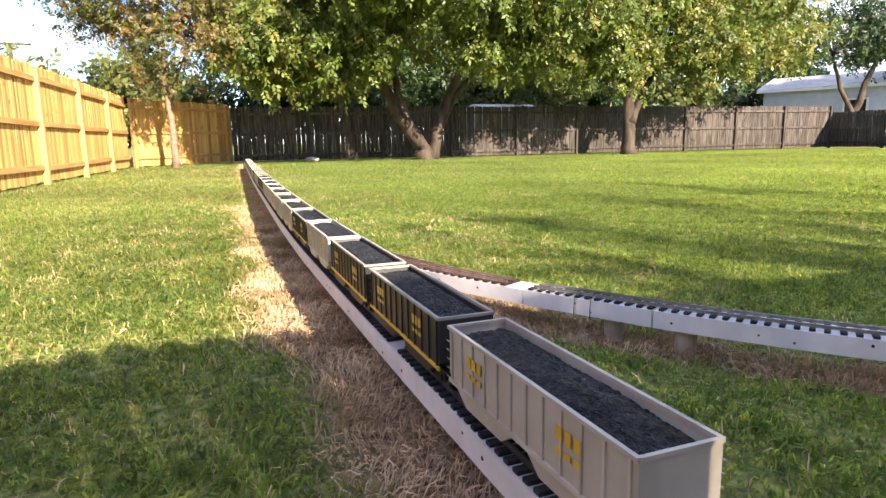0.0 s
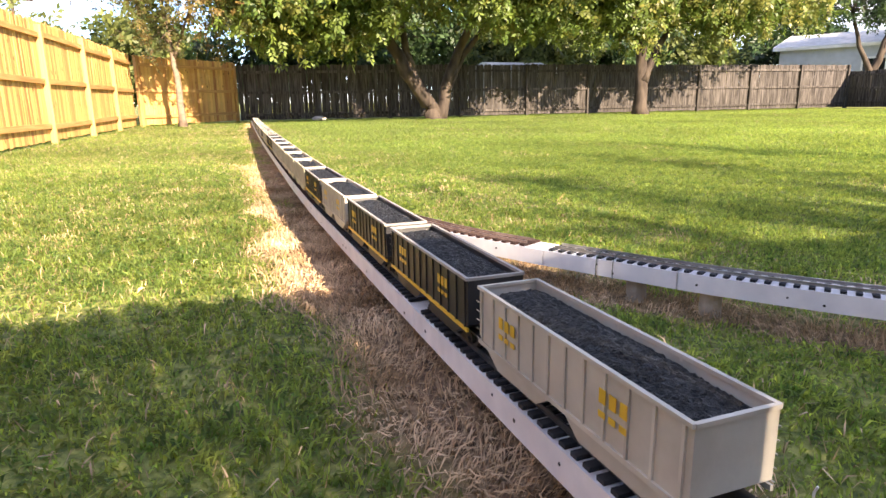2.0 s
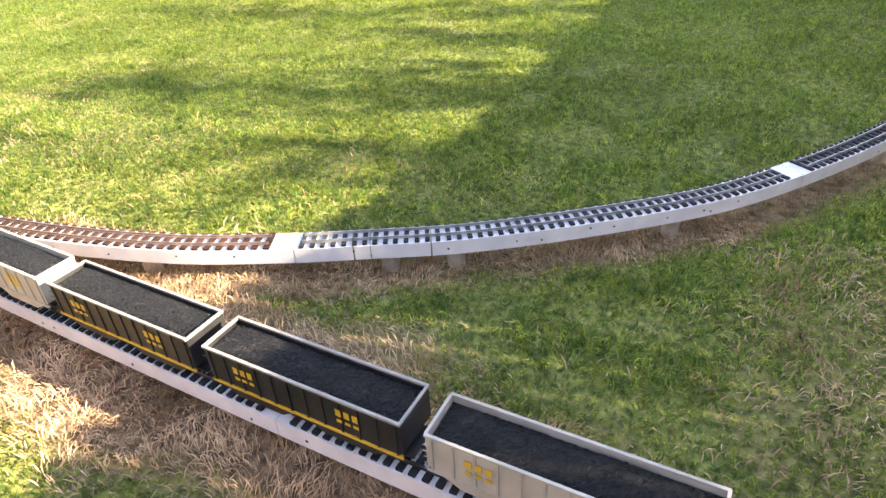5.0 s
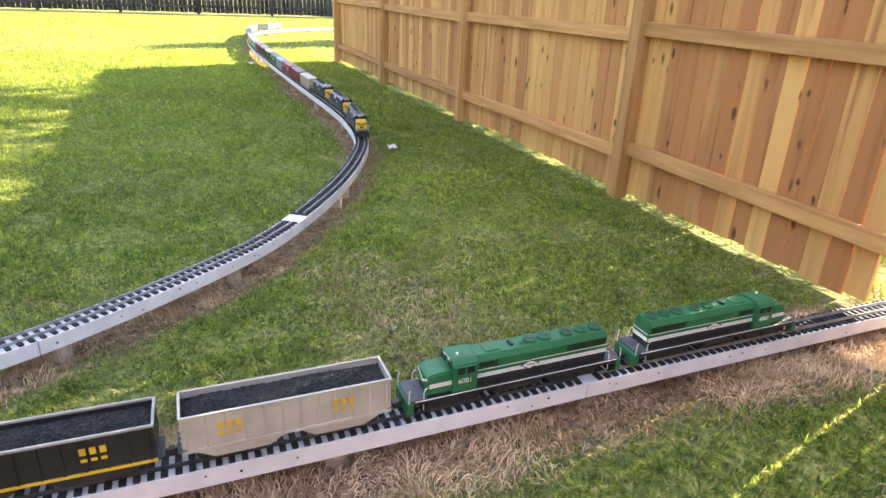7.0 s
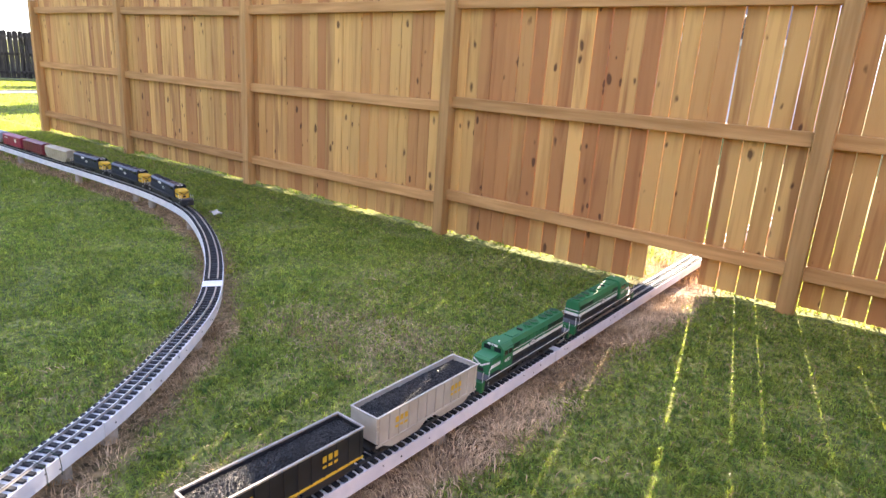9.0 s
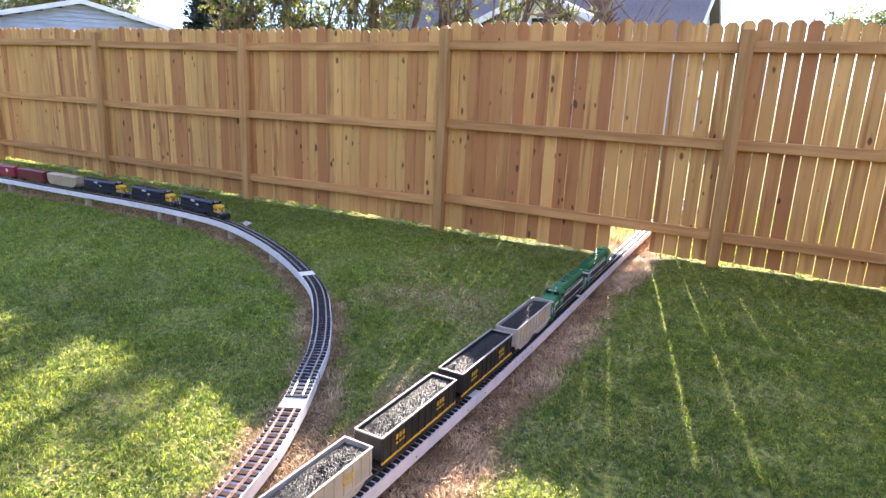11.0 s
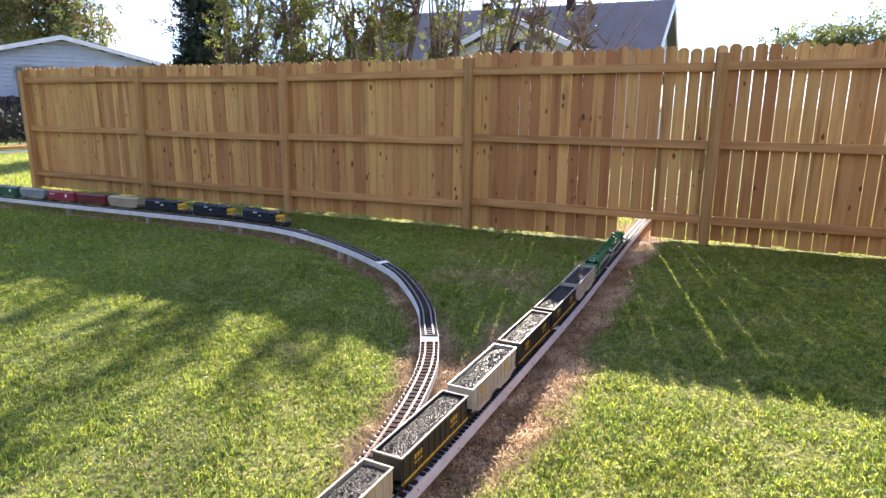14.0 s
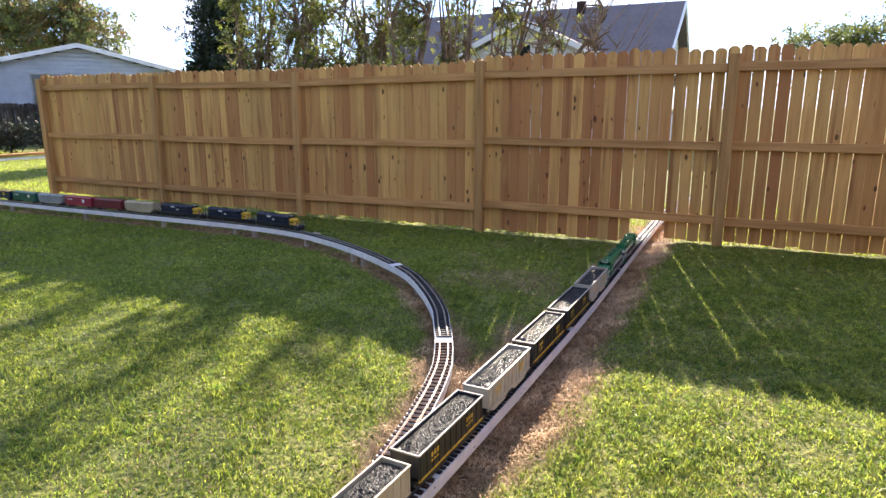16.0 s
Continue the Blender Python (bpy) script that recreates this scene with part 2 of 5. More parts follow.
M["bark"] = mat("bark", (0.030, 0.023, 0.019), (0.085, 0.066, 0.052), 5, 0.9, 0.9, 14, stretch=(1, 1, 0.3), big=0.25, spec=0.2)
M["bark_pale"] = mat("pale_bark", (0.22, 0.18, 0.14), (0.38, 0.32, 0.25), 5, 0.9, 0.6, 18, stretch=(1, 1, 0.3), big=0.25, spec=0.2)
M["bark_twig"] = mat("twig_bark", (0.14, 0.10, 0.075), (0.24, 0.18, 0.13), 8, 0.9, spec=0.2)
M["leaf"] = mat("bright_leaf", (0.06, 0.105, 0.018), (0.15, 0.20, 0.036), 1.3, 0.5, island=0.25, trans=0.4, big=0.3, bigscale=0.9)
M["leaf_yellow"] = mat("yellowing_leaf", (0.10, 0.125, 0.025), (0.22, 0.215, 0.045), 1.3, 0.5, island=0.25, trans=0.4, big=0.25)
M["leaf_autumn"] = mat("sparse_autumn_leaf", (0.10, 0.11, 0.035), (0.24, 0.15, 0.045), 0.9, 0.55, island=0.4, trans=0.35, big=0.2)
M["leaf_dark"] = mat("dark_leaf", (0.018, 0.042, 0.013), (0.045, 0.085, 0.024), 0.8, 0.5, island=0.5, trans=0.3, big=0.25)
M["leaf_olive"] = mat("olive_leaf", (0.08, 0.11, 0.028), (0.18, 0.20, 0.055), 0.8, 0.55, island=0.4, trans=0.5, big=0.25)
M["leaf_shrub"] = mat("fine_shrub_leaf", (0.075, 0.098, 0.028), (0.19, 0.20, 0.06), 0.8, 0.55, island=0.5, trans=0.5, big=0.25, glow=(1.2, 1.25, 0.9))
M["needle"] = mat("dark_evergreen_leaf", (0.010, 0.020, 0.010), (0.028, 0.045, 0.018), 0.8, 0.6, island=0.4, trans=0.15, big=0.2)
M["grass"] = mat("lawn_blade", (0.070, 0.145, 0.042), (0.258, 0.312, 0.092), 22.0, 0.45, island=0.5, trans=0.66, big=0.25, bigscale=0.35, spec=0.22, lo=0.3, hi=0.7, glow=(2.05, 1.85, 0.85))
M["straw"] = mat("dry_grass_blade", (0.31, 0.195, 0.10), (0.62, 0.44, 0.27), 5.0, 0.7, island=0.4, trans=0.08, big=0.2, spec=0.2)
M["siding"] = mat("pale_blue_siding", (0.42, 0.46, 0.53), (0.49, 0.53, 0.60), 3, 0.55, big=0.06)
M["siding_w"] = mat("white_siding", (0.66, 0.67, 0.68), (0.76, 0.76, 0.77), 3, 0.55, big=0.08)
M["trim"] = mat("white_trim", (0.74, 0.74, 0.74), (0.82, 0.82, 0.82), 3, 0.5, big=0.05)
M["shingle"] = mat("dark_shingle", (0.115, 0.10, 0.10), (0.19, 0.168, 0.168), 25, 0.9, 0.4, 60, rand=0.15, big=0.12, spec=0.2)
M["tin"] = mat("pale_metal_roof", (0.42, 0.42, 0.42), (0.56, 0.55, 0.54), 4, 0.6, big=0.12)
M["stone"] = mat("pale_stone", (0.35, 0.33, 0.30), (0.55, 0.52, 0.48), 6, 0.8, 0.4, 30)
M["paper"] = mat("pale_leaf_litter", (0.5, 0.46, 0.40), (0.62, 0.58, 0.52), 20, 0.8)


# ground: lawn, straw and bare soil by the attribute 'dry'
def ground_material():
    m = bpy.data.materials.new("lawn_ground")
    m.use_nodes = True
    n, l = m.node_tree.nodes, m.node_tree.links
    b = n["Principled BSDF"]
    b.inputs["Roughness"].default_value, b.inputs["Specular IOR Level"].default_value = 0.9, 0.15
    co = n.new("ShaderNodeTexCoord")

    def noise_ramp(scale, c1, c2, detail=8, lo=0.35, hi=0.65):
        a, r = n.new("ShaderNodeTexNoise"), n.new("ShaderNodeValToRGB")
        a.inputs["Scale"].default_value, a.inputs["Detail"].default_value = scale, detail
        l.new(co.outputs["Object"], a.inputs["Vector"])
        r.color_ramp.elements[0].position, r.color_ramp.elements[1].position = lo, hi
        r.color_ramp.elements[0].color, r.color_ramp.elements[1].color = (*c1, 1), (*c2, 1)
        l.new(a.outputs["Fac"], r.inputs["Fac"])
        return r.outputs["Color"], a.outputs["Fac"]

    fine, fac = noise_ramp(34, (0.060, 0.090, 0.027), (0.268, 0.285, 0.084))
    patch, _ = noise_ramp(0.55, (0.78, 0.80, 0.80), (1.22, 1.12, 1.0))
    soil, _ = noise_ramp(26, (0.10, 0.060, 0.038), (0.36, 0.235, 0.145))
    mul = n.new("ShaderNodeMixRGB")
    mul.blend_type = "MULTIPLY"
    mul.inputs["Fac"].default_value = 1
    l.new(fine, mul.inputs["Color1"])
    l.new(patch, mul.inputs["Color2"])
    at = n.new("ShaderNodeAttribute")
    at.attribute_name = "dry"
    mx = n.new("ShaderNodeMixRGB")
    l.new(at.outputs["Fac"], mx.inputs["Fac"])
    l.new(mul.outputs["Color"], mx.inputs["Color1"])
    l.new(soil, mx.inputs["Color2"])
    l.new(mx.outputs["Color"], b.inputs["Base Color"])
    bp = n.new("ShaderNodeBump")
    bp.inputs["Strength"].default_value, bp.inputs["Distance"].default_value = 0.8, 0.03
    l.new(fac, bp.inputs["Height"])
    l.new(bp.outputs["Normal"], b.inputs["Normal"])
    return m


M["ground"] = ground_material()


# ---- building helpers ----
def finish(name, bm, material, smooth=False):
    me = bpy.data.meshes.new(name)
    bm.normal_update()
    bm.to_mesh(me)
    bm.free()
    me.materials.append(M[material])
    if smooth:
        for p in me.polygons:
            p.use_smooth = True
    return me


def part(name, bm, material, parent, label="", smooth=False):
    """One mesh object under a thing or a part."""
    me = bm if isinstance(bm, bpy.types.Mesh) else finish(name, bm, material, smooth)
    ob = new(name, me)
    ob.parent = parent
    return tagged(ob, label)


def thing(name, m, label, category, group="", kind=""):
    ob = new(name)
    ob.empty_display_size = 0.05
    ob.matrix_world = m
    return tagged(ob, label, category, group, kind)


def box(bm, x0, x1, y0, y1, z0, z1, bev=0.0):
    c = Matrix.Translation(((x0 + x1) / 2, (y0 + y1) / 2, (z0 + z1) / 2)) @ Matrix.Diagonal((x1 - x0, y1 - y0, z1 - z0, 1))
    g = bmesh.ops.create_cube(bm, size=1, matrix=c)
    if bev:
        es = list({e for v in g["verts"] for e in v.link_edges})
        bmesh.ops.bevel(bm, geom=es, offset=bev, segments=2, affect="EDGES", profile=0.5)
    return bm


def boxed(*a, **k):
    return box(bmesh.new(), *a, **k)


def cyl(bm, at, axis, r, h, n=14, r2=None):
    turn = Vector((0, 0, 1)).rotation_difference(Vector(axis)).to_matrix().to_4x4()
    bmesh.ops.create_cone(bm, cap_ends=True, segments=n, radius1=r, radius2=r if r2 is None else r2, depth=h, matrix=Matrix.Translation(at) @ turn)
    return bm


def prism(bm, pts, axis, a, b):
    """A polygon, given in the two other axes, pushed along axis from a to b."""
    def at(p, d):
        return (d, p[0], p[1]) if axis == "x" else (p[0], d, p[1]) if axis == "y" else (p[0], p[1], d)
    lo = [bm.verts.new(at(p, a)) for p in pts]
    hi = [bm.verts.new(at(p, b)) for p in pts]
    bm.faces.new(lo)
    bm.faces.new(hi[::-1])
    k = len(pts)
    for i in range(k):
        bm.faces.new((lo[i], hi[i], hi[(i + 1) % k], lo[(i + 1) % k])[::-1])
    bmesh.ops.recalc_face_normals(bm, faces=bm.faces[:])
    return bm


def tube(bm, pts, radii, n=8):
    """A tapered tube along points."""
    pts = [Vector(p) for p in pts]
    rings = []
    for i, p in enumerate(pts):
        d = (pts[min(i + 1, len(pts) - 1)] - pts[max(i - 1, 0)]).normalized()
        side = d.cross(Vector((0.31, 0.12, 0.94) if abs(d.z) < 0.9 else (1, 0, 0.1))).normalized()
        up = side.cross(d)
        rings.append([bm.verts.new(p + radii[i] * (math.cos(2 * math.pi * k / n) * side + math.sin(2 * math.pi * k / n) * up)) for k in range(n)])
    for a, b in zip(rings, rings[1:]):
        for k in range(n):
            bm.faces.new((a[k], a[(k + 1) % n], b[(k + 1) % n], b[k]))
    bm.faces.new(rings[0][::-1])
    bm.faces.new(rings[-1])
    return bm


def mesh_arrays(name, verts, sides, material):
    """A mesh of separate polygons with the same number of sides, from arrays."""
    me = bpy.data.meshes.new(name)
    nv = len(verts)
    nf = nv // sides
    me.vertices.add(nv)
    me.vertices.foreach_set("co", np.ascontiguousarray(verts, dtype=np.float32).ravel())
    me.loops.add(nv)
    me.loops.foreach_set("vertex_index", np.arange(nv, dtype=np.int32))
    me.polygons.add(nf)
    me.polygons.foreach_set("loop_start", np.arange(0, nv, sides, dtype=np.int32))
    me.update(calc_edges=True)
    me.materials.append(M[material])
    return me


# ---- the tracks' centre lines ----
def spline(pts, step):
    """Evenly spaced points along a smooth line through pts, with headings."""
    p = np.array(pts, float)
    q = np.vstack([2 * p[0] - p[1], p, 2 * p[-1] - p[-2]])
    fine = []
    for i in range(1, len(q) - 2):
        for s in np.linspace(0, 1, 40, endpoint=False):
            a, b, c, d = q[i - 1], q[i], q[i + 1], q[i + 2]
            fine.append(0.5 * ((2 * b) + (c - a) * s + (2 * a - 5 * b + 4 * c - d) * s * s + (3 * b - a - 3 * c + d) * s ** 3))
    fine = np.array(fine + [p[-1]])
    run = np.concatenate([[0], np.cumsum(np.linalg.norm(np.diff(fine, axis=0), axis=1))])
    at = np.arange(0, run[-1], step)
    out = np.column_stack([np.interp(at, run, fine[:, k]) for k in range(p.shape[1])])
    return at, out


MAIN = [(1.95, 3.0, 0.16), (1.80, 1.4, 0.12), (1.76, 0.3, 0.10), (1.752, -1.0, 0.10), (1.745, -2.5, 0.10), (1.70, -4.0, 0.095), (1.655, -5.0, 0.09),
        (1.555, -6.7, 0.09), (1.25, -11.3, 0.085), (0.82, -17.2, 0.085), (0.52, -21.2, 0.085)]
LOOP = [(1.60, -5.6, 0.088), (1.545, -4.9, 0.09), (1.45, -4.25, 0.09), (1.33, -3.76, 0.09), (1.19, -3.42, 0.09), (1.05, -3.15, 0.09), (0.90, -2.88, 0.09),
        (0.65, -2.54, 0.088), (0.34, -2.19, 0.086), (-0.02, -1.91, 0.085), (-0.45, -1.64, 0.085), (-0.95, -1.39, 0.085), (-1.5, -1.19, 0.085), (-2.2, -1.09, 0.085),
        (-3.0, -1.07, 0.085), (-4.3, -1.09, 0.085), (-6.5, -1.10, 0.085), (-9.0, -1.06, 0.085), (-11.4, -0.84, 0.085), (-12.55, -0.48, 0.085), (-13.3, 0.2, 0.085), (-14.0, 1.1, 0.085), (-14.45, 2.2, 0.085), (-14.45, 3.4, 0.085), (-14.25, 5.2, 0.085), (-14.0, 8.5, 0.085)]
main_run, main_pts = spline(MAIN, 0.027)
loop_run, loop_pts = spline(LOOP, 0.027)


def noise2(x, y, f, seed):
    """Smooth value noise in 0..1 over the plane."""
    rs = np.random.RandomState(seed)
    tab = rs.rand(64, 64)
    u, v = x * f + 500.3, y * f + 700.7
    i, j = np.floor(u).astype(int), np.floor(v).astype(int)
    a, b = u - i, v - j
    a, b = a * a * (3 - 2 * a), b * b * (3 - 2 * b)
    t = lambda p, q: tab[p % 64, q % 64]
    return (t(i, j) * (1 - a) + t(i + 1, j) * a) * (1 - b) + (t(i, j + 1) * (1 - a) + t(i + 1, j + 1) * a) * b


def height(x, y):
    """The lawn's height: almost level."""
    near = np.exp(-((x + 0.5) ** 2 + (y + 3) ** 2) / 300)
    h = 0.018 * (noise2(x, y, 0.9, 1) - 0.5) + 0.008 * (noise2(x, y, 4.0, 2) - 0.5)
    rise = 0.075 * np.clip((x - 1.9) / 0.7, 0, 1) * np.clip((y + 0.9) / 0.8, 0, 1) * np.clip((4.0 - y) / 2, 0, 1)
    bank = 0.062 * np.clip((x - 1.80) / 0.35, 0, 1) * np.clip((y + 10.5) / 3.0, 0, 1) * np.clip((3.0 - y) / 2, 0, 1)
    rise = np.maximum(rise, bank)
    d = np.full(x.shape, 9.0)
    pick = (x > -9) & (x < 6) & (y > -9) & (y < 1)
    if pick.any():
        d[pick] = np.min([np.sqrt((x[pick] - q[0]) ** 2 + (y[pick] - q[1]) ** 2) for q in loop_pts[::7, :2]], axis=0)
    curve = np.clip((0.9 - x) / 1.2, 0, 1)
    return h * near + rise - (0.030 + 0.028 * curve) * np.exp(-(d / 0.24) ** 2)


def dryness(x, y):
    """0 for green lawn, 1 for dead grass and bare soil beside the tracks."""
    def off(line):
        d = np.full(x.shape, 9.0)
        for lo in range(0, len(line), 40):
            q = line[lo:lo + 40]
            d = np.minimum(d, np.sqrt((x[..., None] - q[:, 0]) ** 2 + (y[..., None] - q[:, 1]) ** 2).min(-1))
        return d

    d = off(main_pts[::3, :2])
    wob = 0.16 * (noise2(x, y, 2.2, 5) - 0.5) + 0.13 * (noise2(x, y, 7.0, 6) - 0.5)
    side = np.where(x > 1.75, 0.06, 0.0) * (y > -9)
    dry = np.clip(1.25 - (d + wob - side) / 0.26, 0, 1)
    dry = np.maximum(dry, np.clip(1.15 - (off(loop_pts[::3, :2]) + 0.7 * wob) / 0.17, 0, 0.85))
    # the thin patch between the two lines and the strip under the loop's outer side
    r = np.sqrt(((x - 0.95) / 0.55) ** 2 + ((y + 1.75) / 0.34) ** 2) + 1.2 * (noise2(x, y, 3.0, 7) - 0.5)
    dry = np.maximum(dry, np.clip(1.2 - r, 0, 0.22))
    r = np.sqrt(((x - 1.5) / 0.22) ** 2 + ((y + 3.7) / 1.3) ** 2) + 0.8 * (noise2(x, y, 3.0, 8) - 0.5)
    dry = np.maximum(dry, np.clip(1.2 - r, 0, 0.9))
    scatter = np.clip((noise2(x, y, 1.3, 9) - 0.72) * 1.2, 0, 0.08)
    return np.maximum(dry, scatter)


# ---- ground: one sheet to the horizon ----
def axis_steps(lo, hi, fine, reach):
    out = list(np.arange(lo, hi + 1e-6, fine))
    step, a, b = fine, out[0], out[-1]
    while b - a < reach:
        step *= 1.25
        a, b = a - step, b + step
        out = [a] + out + [b]
    return np.array(out)


gx, gy = axis_steps(-4.5, 5.5, 0.06, 1600), axis_steps(-8.0, 0.6, 0.06, 1600)
XX, YY = np.meshgrid(gx, gy, indexing="ij")
ZZ = height(XX, YY)
me = bpy.data.meshes.new("ground")
nx, ny = XX.shape
idx = np.arange(nx * ny).reshape(nx, ny)
quads = np.stack([idx[:-1, :-1], idx[1:, :-1], idx[1:, 1:], idx[:-1, 1:]], -1).reshape(-1, 4)
me.vertices.add(nx * ny)
me.vertices.foreach_set("co", np.stack([XX, YY, ZZ], -1).astype(np.float32).ravel())
me.loops.add(quads.size)
me.loops.foreach_set("vertex_index", quads.astype(np.int32).ravel())
me.polygons.add(len(quads))
me.polygons.foreach_set("loop_start", np.arange(0, quads.size, 4, dtype=np.int32))
me.update(calc_edges=True)
for p in me.polygons:
    p.use_smooth = True
dry_at = me.attributes.new("dry", "FLOAT", "POINT")
dry_at.data.foreach_set("value", dryness(XX, YY).astype(np.float32).ravel())
me.materials.append(M["ground"])
tagged(new("ground", me), "mown green lawn with dead straw-brown strips beside the tracks", "lawn", kind="structure")


# ---- fences ----
def picket_mesh(material, h, w, d=0.018):
    c = 0.028
    return finish("picket", prism(bmesh.new(), [(-w / 2, 0), (w / 2, 0), (w / 2, h - c), (w / 2 - c, h), (-w / 2 + c, h), (-w / 2, h - c)], "y", 0, d), material)


def fence(name, a, b, label, post, rail, picket, h=1.83, bay=2.44, gap=0.0085, skip=None, lift=0.05, first=0.0, rails=(0.28, 0.95, 1.62), post_h=1.78, flip=1, seed=3, jitter=0.01, board=0.138, climb=None):
    """A board fence from a to b: posts and rails on the side that flip turns to, boards behind."""
    rng = random.Random(seed)
    a, b = Vector((*a, 0)), Vector((*b, 0))
    length = (b - a).length
    along = math.atan2(b.y - a.y, b.x - a.x)
    up = climb or (lambda x: 0.0)
    root = thing(name, Matrix.Translation(a) @ Matrix.Rotation(along, 4, "Z"), label, "fence", kind="structure")
    posts = np.arange(first, length + 0.01, bay)
    pm = finish("post", boxed(-0.045, 0.045, -0.045, 0.045, -0.15, post_h, bev=0.006), post)
    for x in posts:
        p = part("post", pm, post, root)
        p.location = (x, 0, up(x) + rng.uniform(-0.015, 0.02))
        p.rotation_euler = (rng.uniform(-0.006, 0.006), rng.uniform(-0.008, 0.008), 0)
    ends = sorted({0.0, *[float(x) for x in posts], length})
    meshes = {}
    for x0, x1 in zip(ends, ends[1:]):
        if x1 - x0 < 0.2:
            continue
        k = round(x1 - x0, 2)
        if k not in meshes:
            meshes[k] = finish("rail", boxed(0.03, k - 0.03, -0.019, 0.019, -0.040, 0.040, bev=0.005), rail)
        for z in rails:
            r = part("rail", meshes[k], rail, root)
            r.location = (x0, flip * 0.016, z + up(x0 + 0.1) + rng.uniform(-0.015, 0.015))
            r.rotation_euler = (0, -math.atan2(up(x1 - 0.1) - up(x0 + 0.1), x1 - x0) + rng.uniform(-0.006, 0.006), 0)
    kinds = [picket_mesh(picket, h - lift + rng.uniform(-0.012, 0.012), board) for _ in range(5)]
    x = board / 2
    while x < length - 0.05:
        bottom = lift + rng.uniform(-0.012, 0.012) + up(x)
        if skip and skip[0] < x < skip[1]:
            cut = finish("picket", prism(bmesh.new(), [(-board / 2, skip[2]), (board / 2, skip[2]), (board / 2, h - lift - 0.028), (board / 2 - 0.028, h - lift), (0.028 - board / 2, h - lift), (-board / 2, h - lift - 0.028)], "y", 0, 0.018), picket)
            p = part("picket", cut, picket, root)
        else:
            p = part("picket", rng.choice(kinds), picket, root)
        if climb and x < skip[0]:
            # the boards reach down to the lawn where it lies lower than the rails
            p.scale = (1, 1, 1 + 1.1 * up(x) / (h - lift))
            bottom -= 1.1 * up(x)
        p.location = (x, flip * 0.047 if flip > 0 else -0.065, bottom)
        p.rotation_euler = (rng.uniform(-jitter, jitter) * 0.3, rng.uniform(-jitter, jitter) * 0.35, 0)
        x += board + (gap(x) if callable(gap) else gap) * rng.choice((0.5, 0.8, 0.95, 1.05, 1.2, 1.4))
    return root


BACK_X = 5.5
fence("fence_north", (-7.36, 0.045), (BACK_X, 0.045), "new cedar privacy fence with dog-ear boards and a train hole", "cedar_post", "cedar_rail", "cedar",
      first=0.04, skip=(1.64 + 7.36, 1.885 + 7.36, 0.215), lift=0.036, seed=11, jitter=0.004, board=0.1015, gap=lambda x: 0.0042 if x < 2.4 else 0.0066 if x < 4.9 else 0.0048 if x < 7.4 else 0.0085 if 9.24 < x < 9.34 else 0.0057 if x < 9.8 else 0.0045, rails=(0.25, 0.945, 1.645), climb=lambda x: 0.055 * min(1.0, max(0.0, (x - 7.0) / 0.5)))
fence("fence_east", (3.50, -20.16), (BACK_X, 0.0), "new cedar privacy fence lit by low sun", "cedar_post", "cedar_rail", "cedar", first=2.26, flip=-1, seed=5, board=0.103, gap=0.0055)
fence("fence_corner", (0.77, -23.08), (3.46, -20.2), "new cedar fence panel beside the old fence", "cedar_post", "cedar_rail", "cedar", first=0.05, bay=3.8, flip=-1, seed=6, board=0.103, gap=0.0055)
OLD = [(0.70, -23.1), (-8.92, -21.81), (-16.23, -21.41), (-23.5, -20.75)]
for i, (p, q) in enumerate(zip(OLD, OLD[1:])):
    fence("fence_old", q, p, "weathered grey-brown board fence along the far lawn edge", "old_wood", "old_wood", "old_wood", h=1.76, first=0.0, flip=-1, gap=0.005, seed=20 + i, jitter=0.02, post_h=1.74,
          rails=(0.22, 0.9, 1.55))
fence("fence_west", (-23.55, -20.75), (-19.5, 16.0), "weathered grey board fence beyond the lawn", "old_wood", "old_wood", "old_wood", h=1.50, flip=1, gap=0.01, seed=31, jitter=0.02, post_h=1.46, rails=(0.25, 0.80, 1.32))


# ---- the raised tracks ----
def heading(pts, i):
    a, b = pts[max(i - 1, 0)], pts[min(i + 1, len(pts) - 1)]
    return math.atan2(b[1] - a[1], b[0] - a[0])


def ribbon(bm, pts, offs, z0, z1):
    """A bar of rectangular section swept along pts between two sideways offsets."""
    rings = []
    for i in range(len(pts)):
        h = heading(pts, i)
        nx_, ny_ = -math.sin(h), math.cos(h)
        x, y, z = pts[i]
        rings.append([bm.verts.new((x + nx_ * o, y + ny_ * o, z + dz)) for o, dz in ((offs[0], z0), (offs[1], z0), (offs[1], z1), (offs[0], z1))])
    for a, b in zip(rings, rings[1:]):
        for k in range(4):
            bm.faces.new((a[k], b[k], b[(k + 1) % 4], a[(k + 1) % 4]))
    bm.faces.new(rings[0])
    bm.faces.new(rings[-1][::-1])
    bmesh.ops.recalc_face_normals(bm, faces=bm.faces[:])
    return bm


TIE = {(k, w): finish("tie", boxed(-w, w, -0.046, 0.046, 0.0, 0.007), k) for k, w in (("tie", 0.0072), ("tie", 0.0078), ("tie_brown", 0.0100))}


DECK = 0.05


